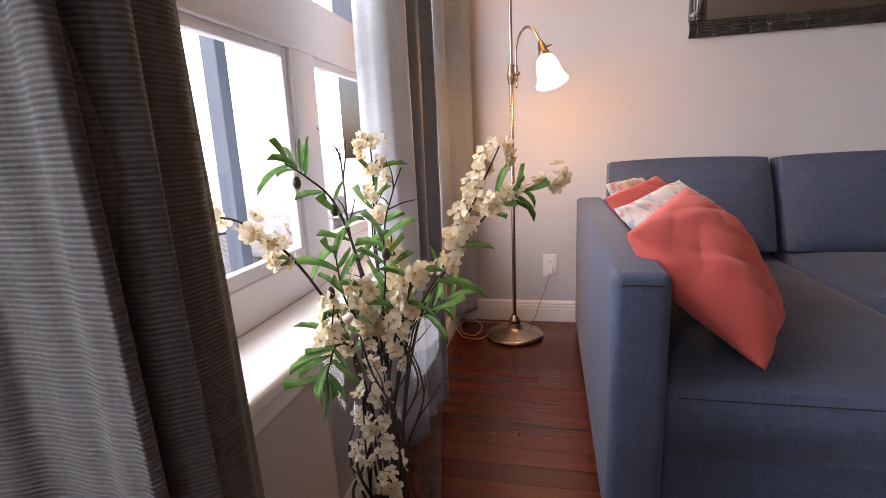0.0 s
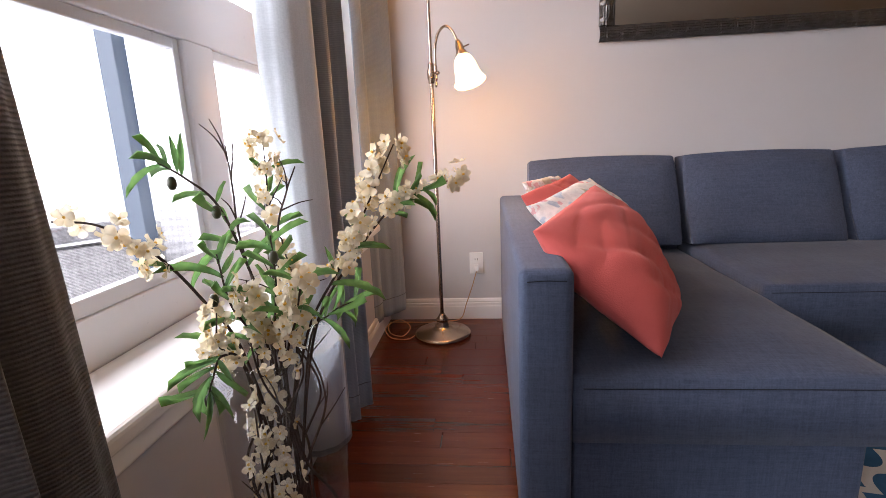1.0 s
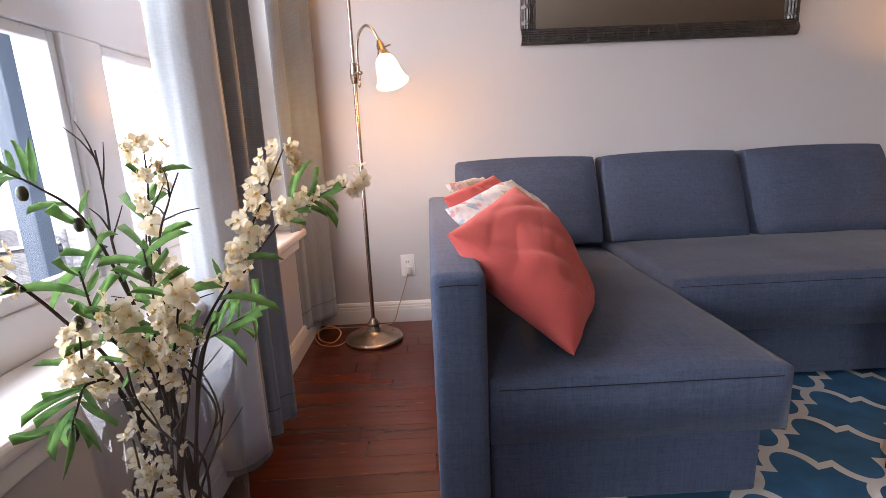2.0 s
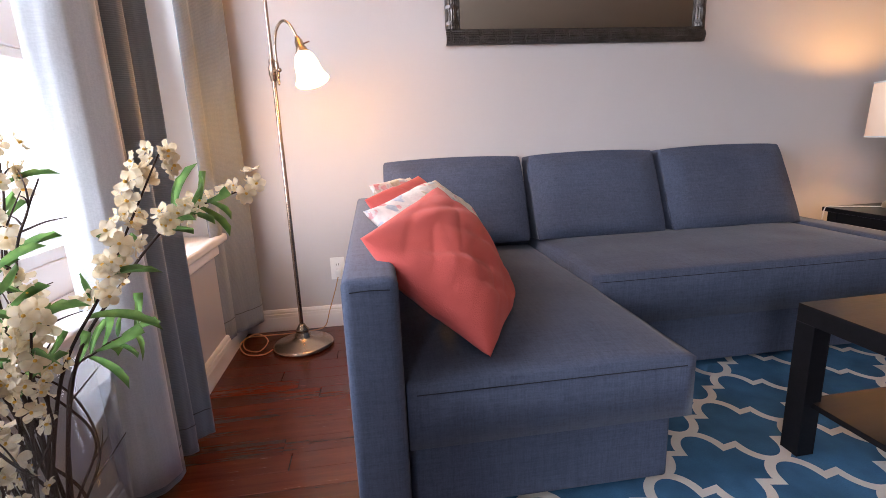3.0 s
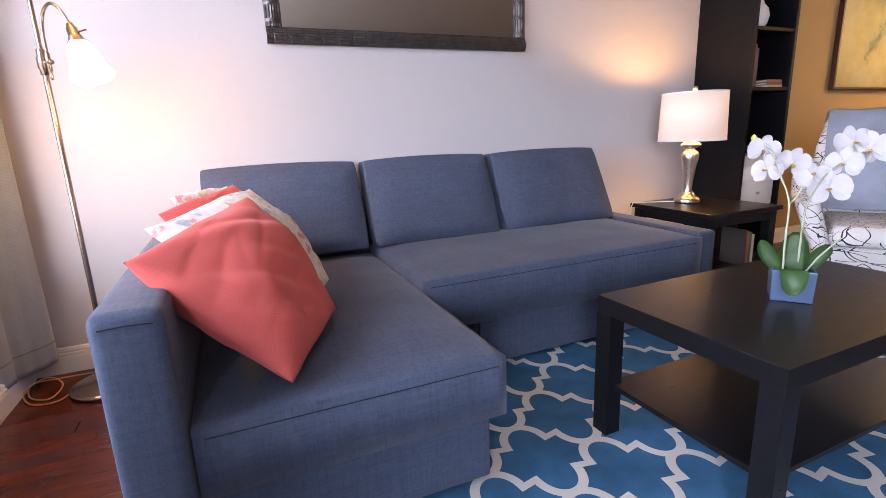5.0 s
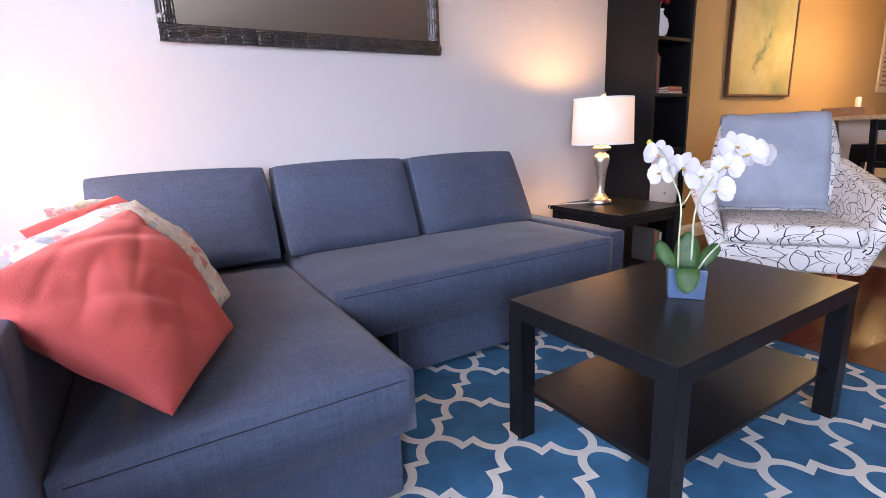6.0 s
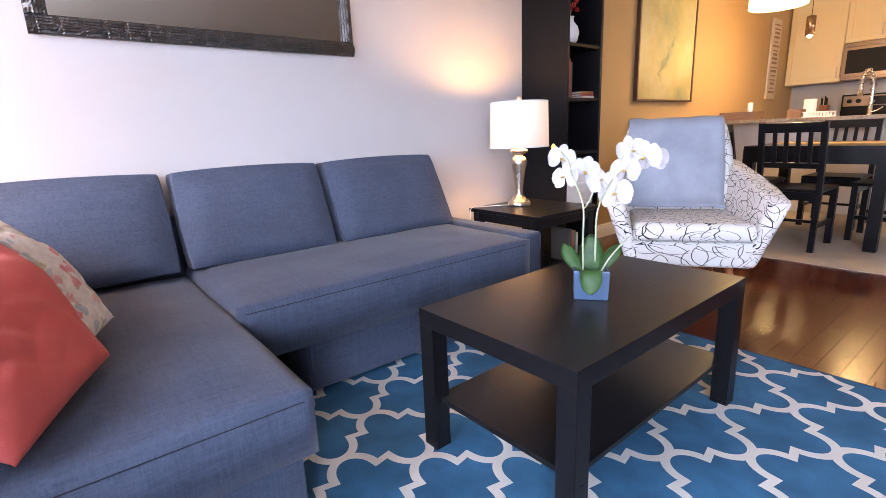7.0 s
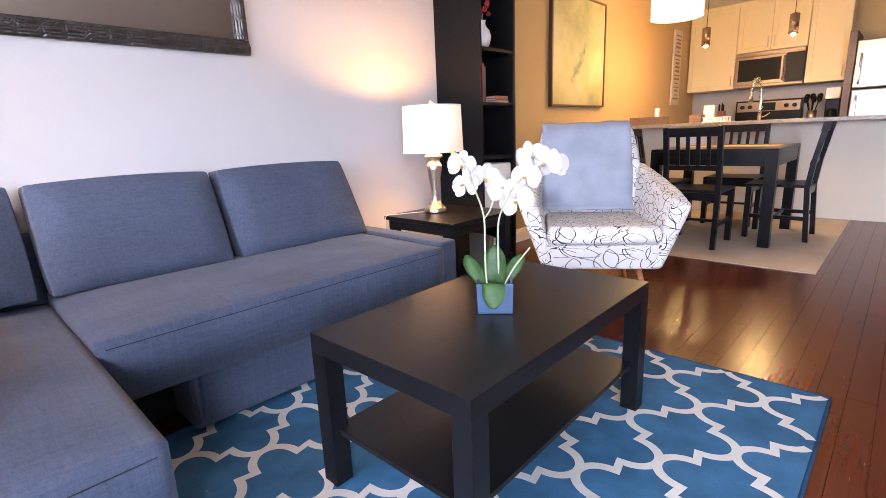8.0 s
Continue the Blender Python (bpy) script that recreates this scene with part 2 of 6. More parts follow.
def thin_glass(name, tint, gloss=0.5):
    """Clear thin glass: see-through, with a gloss that grows at grazing angles."""
    m, n, l, p = nodes_of(name)
    tr, gl, lw, mx = n.new("ShaderNodeBsdfTransparent"), n.new("ShaderNodeBsdfGlossy"), n.new("ShaderNodeLayerWeight"), n.new("ShaderNodeMixShader")
    tr.inputs[0].default_value = (*tint, 1)
    gl.inputs["Roughness"].default_value = 0.02
    pw, ma = n.new("ShaderNodeMath"), n.new("ShaderNodeMath")
    pw.operation, ma.operation = "POWER", "MULTIPLY_ADD"
    pw.inputs[1].default_value, ma.inputs[1].default_value, ma.inputs[2].default_value = 4.0, gloss, 0.04
    l.new(lw.outputs["Facing"], pw.inputs[0])
    l.new(pw.outputs[0], ma.inputs[0])
    l.new(ma.outputs[0], mx.inputs[0])
    l.new(tr.outputs[0], mx.inputs[1])
    l.new(gl.outputs[0], mx.inputs[2])
    l.new(mx.outputs[0], n["Material Output"].inputs[0])
    return m


M_GLASS = thin_glass("clear_window_glass", (0.98, 0.99, 1.0))
M_VASE = thin_glass("clear_vase_glass", (0.93, 0.95, 0.97), 0.22)
M_MIRROR = metal("bronzed_mirror_silver", (0.46, 0.42, 0.36), 0.02)
M_BLACKGLOSS = plain("black_plastic", (0.007, 0.007, 0.007), 0.3, spec=0.12)
M_CAB = plain("cream_cabinet_paint", (0.72, 0.56, 0.28), 0.4, vary=0.04)
M_CREAMLEAF = leaf_print("cream_leaf_print")
M_LEGWOOD = wood("orange_brown_wood", (0.18, 0.06, 0.025), (0.32, 0.12, 0.05), 0.4, "Z", 2, 0)
M_WHITE = plain("white_plastic", (0.80, 0.79, 0.76), 0.45, vary=0.03)


# ---- building helpers ----
def thing(name, label, category, at=(0, 0, 0), group=""):
    e = new(name)
    e.location = at
    e.empty_display_size = 0.1
    return tagged(e, label, category, group)


def part(name, bm, material, parent=None, label="", smooth=False):
    """Links a bmesh as one mesh; its coordinates are the world's, or the thing's own where that stands at the origin."""
    me = bpy.data.meshes.new(name)
    bm.to_mesh(me)
    bm.free()
    me.materials.append(material)
    if smooth:
        me.shade_smooth()
    ob = new(name, me)
    if parent is not None:
        ob.parent = parent
        if parent.type == "EMPTY":
            ob.matrix_parent_inverse = Matrix.Translation(parent.location).inverted()
    if label:
        tagged(ob, label)
    return ob


def setting(name, bm, material, label, smooth=False):
    return tagged(part(name, bm, material, None, label, smooth), kind="structure")


def box(x0, x1, y0, y1, z0, z1, bevel=0.0, seg=2, bm=None, m=None):
    own = bmesh.new()
    bmesh.ops.create_cube(own, size=1.0)
    for v in own.verts:
        v.co = Vector((x0 + (v.co.x + 0.5) * (x1 - x0), y0 + (v.co.y + 0.5) * (y1 - y0), z0 + (v.co.z + 0.5) * (z1 - z0)))
    if bevel:
        bmesh.ops.bevel(own, geom=own.edges[:], offset=bevel, segments=seg, profile=0.5, affect="EDGES")
    if m:
        own.transform(m)
    return join(bm, own)


def join(bm, other):
    """Adds other to bm and frees it."""
    if bm is None:
        return other
    me = bpy.data.meshes.new("tmp")
    other.to_mesh(me)
    other.free()
    bm.from_mesh(me)
    bpy.data.meshes.remove(me)
    return bm


def lathe(profile, seg=32, at=(0, 0, 0), bm=None, m=None):
    """A turned body from (radius, height) pairs round z."""
    own = bmesh.new()
    rings = []
    for r, z in profile:
        if r < 1e-5:
            rings.append([own.verts.new((0, 0, z))])
        else:
            rings.append([own.verts.new((r * math.cos(2 * math.pi * i / seg), r * math.sin(2 * math.pi * i / seg), z)) for i in range(seg)])
    for a, b in zip(rings, rings[1:]):
        for i in range(seg):
            j = (i + 1) % seg
            q = [a[i % len(a)], a[j % len(a)], b[j % len(b)], b[i % len(b)]]
            q = [v for k, v in enumerate(q) if v not in q[:k]]
            if len(q) > 2:
                own.faces.new(q)
    bmesh.ops.recalc_face_normals(own, faces=own.faces)
    own.transform(Matrix.Translation(at) @ (m or Matrix()))
    return join(bm, own)


def smooth_path(pts, steps=8):
    pts = [Vector(p) for p in pts]
    if len(pts) < 3:
        return pts
    out = []
    ext = [2 * pts[0] - pts[1], *pts, 2 * pts[-1] - pts[-2]]
    for a, b, c, d in zip(ext, ext[1:], ext[2:], ext[3:]):
        for k in range(steps):
            t = k / steps
            out.append(0.5 * (2 * b + (c - a) * t + (2 * a - 5 * b + 4 * c - d) * t * t + (3 * b - a - 3 * c + d) * t ** 3))
    return out + [pts[-1]]


def tube(pts, radius, seg=8, bm=None, steps=8, end_radius=None):
    """A round rod along a smooth path."""
    path = smooth_path(pts, steps)
    own = bmesh.new()
    rings, side = [], None
    for i, p in enumerate(path):
        d = (path[min(i + 1, len(path) - 1)] - path[max(i - 1, 0)]).normalized()
        if side is None:
            side = d.orthogonal().normalized()
        side = (side - d * side.dot(d)).normalized()
        up = d.cross(side)
        k = i / max(1, len(path) - 1)
        r = radius if end_radius is None else radius + (end_radius - radius) * k
        rings.append([own.verts.new(p + r * (side * math.cos(2 * math.pi * j / seg) + up * math.sin(2 * math.pi * j / seg))) for j in range(seg)])
    for a, b in zip(rings, rings[1:]):
        for j in range(seg):
            own.faces.new((a[j], a[(j + 1) % seg], b[(j + 1) % seg], b[j]))
    own.faces.new(rings[0][::-1])
    own.faces.new(rings[-1])
    return join(bm, own)


def quilt(c00, c10, c11, c01, thick, n=22, wrinkle=0.006, seed=0.0, power=0.42, pinch=0.10):
    """A stuffed cushion between four corners, with puffed faces, pinched corners and creases."""
    own = bmesh.new()
    c00, c10, c11, c01 = (Vector(c) for c in (c00, c10, c11, c01))
    nrm = (c10 - c00).cross(c01 - c00).normalized()
    mid = (c00 + c10 + c11 + c01) / 4
    grid = {}
    for side in (1, -1):
        for i in range(n + 1):
            for j in range(n + 1):
                if side == -1 and (i in (0, n) or j in (0, n)):
                    grid[side, i, j] = grid[1, i, j]
                    continue
                u, v = i / n, j / n
                p = (c00 * (1 - u) + c10 * u) * (1 - v) + (c01 * (1 - u) + c11 * u) * v
                eu, ev = 4 * u * (1 - u), 4 * v * (1 - v)
                inward = pinch * ((1 - eu) * ev + (1 - ev) * eu) * 0.5 + 0.035 * (1 - eu) * (1 - ev)
                p = p + (mid - p) * inward
                h = (eu * ev) ** power
                p = p + nrm * 0.022 * noise.noise(Vector((u * 2.6 + seed, v * 2.6 - seed, 4.0)))
                q = Vector((u * 3.1 + seed, v * 3.1, side * 2.0 + seed))
                w = noise.noise(q * 1.2) * wrinkle * 1.2 - (1 - min(1, abs(noise.noise(Vector((u * 2.2 + v * 1.5 + seed, v * 5.5 - u * 3.0, side + seed))) * 2.6))) ** 2 * wrinkle * 0.6
                fold = noise.noise(Vector((u * 1.3 + v * 0.8 + seed * 1.7, v * 2.9 - u * 1.5 + seed, side * 0.7)))
                w += (abs(fold) ** 0.8 - 0.2) * wrinkle * 0.4
                # a few broad drag folds that run out to the edges
                s_, run = (u + v) / 2, (u - v + 1) / 2
                for k in range(5):
                    dist = (s_ - 0.24 - 0.13 * k) - 0.16 * math.sin(k * 2.3 + seed) * (run - 0.4) - 0.025 * math.sin(run * 7 + k + seed)
                    reach = max(0.0, math.sin(math.pi * min(1, max(0, run * 1.4 - 0.4 * ((k + int(seed)) % 2)))))
                    w += 0.011 * reach * (0.5 * math.exp(-(dist / 0.04) ** 2) - 0.5 * math.exp(-((dist - 0.055) / 0.025) ** 2))
                p = p + nrm * side * (thick * 0.5 * h + w * min(1, h * 1.5))
                grid[side, i, j] = own.verts.new(p)
    for side in (1, -1):
        for i in range(n):
            for j in range(n):
                f = [grid[side, i, j], grid[side, i + 1, j], grid[side, i + 1, j + 1], grid[side, i, j + 1]]
                if side < 0:
                    f.reverse()
                try:
                    own.faces.new(f)
                except ValueError:
                    pass
    return own


def sheet(rows, thick):
    """A cloth from rows of points, given real thickness."""
    own = bmesh.new()
    grid = [[own.verts.new(p) for p in row] for row in rows]
    for a, b in zip(grid, grid[1:]):
        for i in range(len(a) - 1):
            own.faces.new((a[i], a[i + 1], b[i + 1], b[i]))
    bmesh.ops.recalc_face_normals(own, faces=own.faces)
    bmesh.ops.solidify(own, geom=own.faces[:], thickness=thick)
    return own


# ---- setting ----
XW, YB, YF, XK, ZC = -0.325, 2.66, -3.8, 8.95, 2.47   # window wall, sofa wall, wall behind, kitchen wall, ceiling
WY0, WY1, WZ0, WZ1 = 0.05, 2.44, 0.56, 2.12            # window opening, its unseen near end cut short to limit daylight
bm = box(-0.55, XK + 0.15, YF - 0.15, YB + 0.15, -0.12, -0.012)
setting("floor", bm, M_GAP, "dark reddish cherry hardwood strip floor with a satin finish")
floor = bpy.data.objects["floor"]
setting("ceiling", box(-0.6, XK + 0.15, YF - 0.15, YB + 0.15, ZC, ZC + 0.12), M_CEIL, "plain white painted ceiling")
setting("wall_north", box(XW - 0.25, 4.3, YB, YB + 0.14, -0.1, ZC), M_WALL, "pale warm grey painted living room wall")
setting("wall_north_dining", box(4.3, XK + 0.15, YB, YB + 0.14, -0.1, ZC), M_WALL_TAN, "tan painted dining room wall")
setting("wall_south", box(XW - 0.25, XK + 0.15, YF - 0.14, YF, -0.1, ZC), M_WALL, "pale grey painted wall behind the seating")
setting("wall_east", box(XK, XK + 0.14, YF, YB, -0.1, ZC), M_WALL_TAN, "tan painted kitchen wall")
DY0, DY1 = -1.98, -0.86   # unseen opening behind, added as the place of daylight_west
bm = box(XW - 0.22, XW, DY1, YB, -0.1, WZ0)
box(XW - 0.22, XW, YF, YB, 2.16, ZC, bm=bm)
box(XW - 0.22, XW, DY1, YB, WZ1, 2.16, bm=bm)
box(XW - 0.22, XW, YF, DY0, -0.1, 2.16, bm=bm)
box(XW - 0.22, XW, DY1, WY0, WZ0, WZ1, bm=bm)
box(XW - 0.22, XW, WY1, YB, WZ0, WZ1, bm=bm)
setting("wall_west", bm, M_WALL, "pale grey painted wall round a wide window")


def baseboard(name, run, axis):
    """A moulded skirting: a flat board, a step and a rounded cap."""
    a, b = run
    prof = [(0, 0), (0.015, 0), (0.015, 0.070), (0.013, 0.074), (0.013, 0.088), (0.009, 0.092), (0.011, 0.100), (0.006, 0.112), (0, 0.114)]
    own = bmesh.new()
    ends = []
    for t in (a, b):
        ends.append([own.verts.new((t, YB - d, z) if axis == "x" else (XW + d, t, z)) for d, z in prof])
    k = len(prof)
    for i in range(k):
        own.faces.new((ends[0][i], ends[0][(i + 1) % k], ends[1][(i + 1) % k], ends[1][i]))
    own.faces.new(ends[0])
    own.faces.new(ends[1][::-1])
    bmesh.ops.recalc_face_normals(own, faces=own.faces)
    return setting(name, own, M_TRIM, "white moulded wooden baseboard")


baseboard("baseboard", (XW + 0.016, XK - 0.7), "x")
baseboard("baseboard_west", (DY1, YB), "y")

# the window: a vinyl unit set back in the wall, with transoms, sashes and a deep sill
window = setting("window_1", box(-0.53, -0.49, WY0, WY1, WZ0 + 0.0, WZ0 + 0.10, 0.004), M_VINYL, "white vinyl window with tall sashes and upper lights")
GX0, GX1 = -0.53, -0.485


def frame_bar(y0, y1, z0, z1, name="window_frame", x1=GX1):
    return part(name, box(GX0, x1, y0, y1, z0, z1, 0.004), M_VINYL, window)


frame_bar(WY0, WY1, 1.215, 1.37, "transom")
frame_bar(WY0, WY1, WZ1 - 0.07, WZ1, "head")
# The last mullion is widened, hidden by a curtain, to block light from the corner.
for y0, y1 in ((WY0, WY0 + 0.07), (0.35, 0.50), (1.335, 1.47), (2.18, 2.44)):
    frame_bar(y0, y1, WZ0 + 0.10, 1.215, "mullion")
    frame_bar(y0 + 0.05 if y0 > WY0 else y0, y1 - 0.045 if y1 < WY1 else y1, 1.37, WZ1 - 0.07, "mullion")
for y0, y1 in ((WY0 + 0.07, 0.35), (0.50, 1.335), (1.47, 2.18)):
    bmf = box(GX0 + 0.008, GX1 - 0.012, y0, y0 + 0.022, WZ0 + 0.10, 1.215, 0.003)
    box(GX0 + 0.008, GX1 - 0.012, y1 - 0.022, y1, WZ0 + 0.10, 1.215, 0.003, bm=bmf)
    box(GX0 + 0.008, GX1 - 0.012, y0 + 0.022, y1 - 0.022, WZ0 + 0.10, WZ0 + 0.135, 0.003, bm=bmf)
    box(GX0 + 0.008, GX1 - 0.012, y0 + 0.022, y1 - 0.022, 1.19, 1.215, 0.003, bm=bmf)
    part("sash", bmf, M_VINYL, window)
    for z0, z1 in ((WZ0 + 0.12, 1.20), (1.36, WZ1 - 0.06)):
        g = part("pane", box(-0.512, -0.508, y0 + 0.01, y1 - 0.01, z0, z1), M_GLASS, window)
        g.visible_shadow = False
bm = box(GX1, XW + 0.012, WY0, WY1, WZ0 - 0.03, WZ0 + 0.004, 0.004)
box(XW + 0.0, XW + 0.032, WY0 - 0.05, WY1 + 0.05, WZ0 - 0.034, WZ0 + 0.006, 0.014, 4, bm=bm)
box(XW + 0.0, XW + 0.016, WY0 - 0.04, WY1 + 0.04, WZ0 - 0.075, WZ0 - 0.034, 0.006, 3, bm=bm)
part("window_sill", bm, M_TRIM, window, "white painted sill with a rounded nosing")
for y0, y1 in ((WY1 - 0.012, WY1 + 0.0), (WY0, WY0 + 0.012)):
    part("jamb_lining", box(GX1, XW + 0.004, y0, y1, WZ0 + 0.004, WZ1, 0.002), M_TRIM, window)
for y0, y1 in ((WY1, WY1 + 0.07), (WY0 - 0.07, WY0)):
    part("casing", box(XW, XW + 0.016, y0, y1, WZ0 + 0.006, WZ1 + 0.07, 0.005), M_TRIM, window)
part("casing", box(XW, XW + 0.016, WY0, WY1, WZ1, WZ1 + 0.07, 0.005), M_TRIM, window)

# outside: terrace ground, a glowing daylight backdrop, a roof post and wicker seats
M_TERRACE = plain("pale_concrete", (0.55, 0.54, 0.52), 0.9, vary=0.1, fine=30, relief=0.3)
setting("ground", box(-60, -0.56, -60, 60, -0.35, -0.15), M_TERRACE, "pale concrete terrace outside the window")
# Overexposed outdoors as an emissive sheet, which also sends daylight through the window.
M_DAYGLOW = glowing("daylight_glow", (0.94, 0.97, 1.0), 16.0, (0.9, 0.9, 0.9), 1.0)
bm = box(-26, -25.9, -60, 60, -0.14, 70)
setting("backdrop", bm, M_DAYGLOW, "glowing white backdrop that gives the daylight at the window")


# ---- sofa ----
def sofa_corner():
    s = thing("corner_sofa", "blue-grey woven fabric corner sofa with a chaise, on a patterned rug", "sofa", (1.45, 1.9, 0))

    def soft(name, x0, x1, y0, y1, z0, z1, r, seg=4, label=""):
        bmx = box(x0, x1, y0, y1, z0, z1)
        bmesh.ops.bevel(bmx, geom=bmx.edges[:], offset=r, segments=seg, profile=0.55, affect="EDGES")
        return part(name, bmx, M_SOFA, s, label, True)

    soft("armrest", 0.300, 0.420, 1.150, 2.60, 0.03, 0.672, 0.022)
    soft("back_frame", 0.420, 2.44, 2.50, 2.63, 0.03, 0.66, 0.02)
    soft("chaise_base", 0.423, 1.112, 1.232, 2.50, 0.03, 0.250, 0.012)
    soft("seat_base", 1.365, 2.50, 1.815, 2.50, 0.03, 0.250, 0.012)
    # Dark box that paints the deep shade between the two bases.
    part("void_fill", box(1.12, 1.364, 2.0, 2.5, 0.03, 0.25), M_SOFA_VOID, s)
    soft("end_panel", 2.510, 2.622, 1.765, 2.63, 0.03, 0.461, 0.018)

    def seat(name, x0, x1, y0, y1, z0, z1, crown, r):
        own = bmesh.new()
        nx, ny = 30, 40
        g = {}
        for side in (1, 0):
            for i in range(nx + 1):
                for j in range(ny + 1):
                    u, v = i / nx, j / ny
                    x, y = x0 + (x1 - x0) * u, y0 + (y1 - y0) * v
                    if side:
                        dx, dy = min(x - x0, x1 - x), min(y - y0, y1 - y)
                        d = min(1, dx / 0.16) ** 0.6 * min(1, dy / 0.2) ** 0.6
                        z = z1 - crown + crown * d + 0.003 * noise.noise(Vector((x * 6, y * 6, 1)))
                    else:
                        z = z0
                    g[side, i, j] = own.verts.new((x, y, z))
        for side in (1, 0):
            for i in range(nx):
                for j in range(ny):
                    f = [g[side, i, j], g[side, i + 1, j], g[side, i + 1, j + 1], g[side, i, j + 1]]
                    own.faces.new(f if side else f[::-1])
        rim = [(i, 0) for i in range(nx)] + [(nx, j) for j in range(ny)] + [(i, ny) for i in range(nx, 0, -1)] + [(0, j) for j in range(ny, 0, -1)]
        for a, b in zip(rim, rim[1:] + rim[:1]):
            own.faces.new((g[0, *a], g[0, *b], g[1, *b], g[1, *a]))
        sharp = [e for e in own.edges if e.calc_face_angle(0) > 0.9]
        bmesh.ops.bevel(own, geom=sharp, offset=r, segments=4, profile=0.5, affect="EDGES")
        return part(name, own, M_SOFA, s, "", True)

    ch = seat("chaise_seat", 0.424, 1.130, 1.178, 2.48, 0.245, 0.432, 0.026, 0.022)
    se = seat("seat", 1.133, 2.508, 1.745, 2.48, 0.250, 0.462, 0.02, 0.022)
    part("seam", tube([(0.446, 1.1775, 0.383), (0.78, 1.1775, 0.383), (1.108, 1.1775, 0.383)], 0.0013, 6), M_STITCH, ch)
    part("seam", tube([(1.155, 1.7445, 0.419), (1.8, 1.7445, 0.419), (2.485, 1.7445, 0.419)], 0.0014, 6), M_STITCH, se)
    part("seam", tube([(0.318, 1.1495, 0.646), (0.36, 1.1495, 0.648), (0.402, 1.1495, 0.646)], 0.0013, 6), M_STITCH, s)
    tab = part("pull_tab", box(1.372, 1.386, 1.785, 1.8145, 0.07, 0.235, 0.003), M_SOFA, s)
    for x0, x1, sd in ((0.432, 1.098, 1.0), (1.128, 1.782, 4.0), (1.812, 2.490, 7.0)):
        lean = -0.03 if x1 > 2.4 else 0.0
        own = bmesh.new()
        bmesh.ops.create_cube(own, size=1.0)
        bmesh.ops.subdivide_edges(own, edges=own.edges[:], cuts=11, use_grid_fill=True)
        for v in own.verts:
            a, b, c = v.co * 2
            # rounded box puffed at the front, tilted back against the frame
            k = (1 - abs(a) ** 8) * (1 - abs(c) ** 8)
            wob = 0.006 * noise.noise(Vector((a * 2 + sd, b, c * 2)))
            x = (x0 + x1) / 2 + a * (x1 - x0) / 2 * (1 - 0.02 * abs(c) ** 3)
            d = b * (0.055 + 0.035 * k) + wob
            h = 0.5 + 0.5 * c
            y = 2.375 + 0.17 * h + d
            z = 0.452 + 0.39 * h - 0.10 * d + (0.010 * (1 - a * a) - 0.006) * (c > 0.9)
            if lean:
                x -= lean * (1 - h) * (0.5 + 0.5 * a)
            v.co = (x, y, z)
        edges = [e for e in own.edges if e.calc_face_angle(0) > 0.7]
        bmesh.ops.bevel(own, geom=edges, offset=0.009, segments=3, profile=0.5, affect="EDGES")
        part("back_cushion", own, M_SOFA, s, "", True)
    for x, y in ((0.35, 1.22), (1.05, 1.3), (2.56, 1.85), (0.35, 2.5), (2.56, 2.55), (1.4, 1.9)):
        part("foot", lathe([(0, 0.0), (0.022, 0), (0.024, 0.03), (0, 0.03)], 16, (x, y, 0.0 if x < 0.5 or y > 2 else 0.012)), M_BLACKGLOSS, s)
    return s


sofa_corner()


def floral_cloth():
    m, n, l, p = nodes_of("floral_print")
    v = coords(n, l)
    vor = n.new("ShaderNodeTexVoronoi")
    vor.inputs["Scale"].default_value = 26.0
    warp = noise_tex(n, l, v, 14.0, 3.0)
    vv = n.new("ShaderNodeVectorMath")
    vv.operation = "ADD"
    cm = n.new("ShaderNodeCombineXYZ")
    for i in range(3):
        l.new(warp, cm.inputs[i])
    sc = n.new("ShaderNodeVectorMath")
    sc.operation = "SCALE"
    sc.inputs["Scale"].default_value = 0.12
    l.new(cm.outputs[0], sc.inputs[0])
    l.new(v, vv.inputs[0])
    l.new(sc.outputs[0], vv.inputs[1])
    l.new(vv.outputs[0], vor.inputs["Vector"])
    sepc = n.new("ShaderNodeSeparateColor")
    l.new(vor.outputs["Color"], sepc.inputs[0])
    pal = ramp(n, l, sepc.outputs[0], [(0.0, (0.66, 0.62, 0.57)), (0.22, (0.34, 0.43, 0.50)), (0.42, (0.66, 0.62, 0.57)), (0.52, (0.62, 0.17, 0.18)), (0.72, (0.40, 0.36, 0.22)), (0.88, (0.66, 0.30, 0.30))])
    n_ = [x for x in n if x.bl_idname == "ShaderNodeValToRGB"][-1]
    n_.color_ramp.interpolation = "CONSTANT"
    inside = ramp(n, l, vor.outputs["Distance"], [(0.50, (1, 1, 1)), (0.62, (0, 0, 0))])
    base = mix(n, l, inside, (0.72, 0.68, 0.62), pal)
    st = noise_tex(n, l, v, 45.0, 3.0)
    base = mix(n, l, 0.25, base, ramp(n, l, st, [(0.4, (0.4, 0.38, 0.36)), (0.6, (0.8, 0.77, 0.72))]))
    l.new(base, p.inputs["Base Color"])
    p.inputs["Roughness"].default_value = 0.9
    bump(n, l, p, noise_tex(n, l, v, 600.0), 0.2, 0.001)
    return m


M_FLORAL = floral_cloth()


def pillow(label, corners, material, thick, seed):
    th = part("throw_pillow", quilt(*corners, thick, 64, 0.006, seed, 0.46, 0.11), material, None, label, True)
    tagged(th, label, "pillow", "pillows on the chaise")
    return th


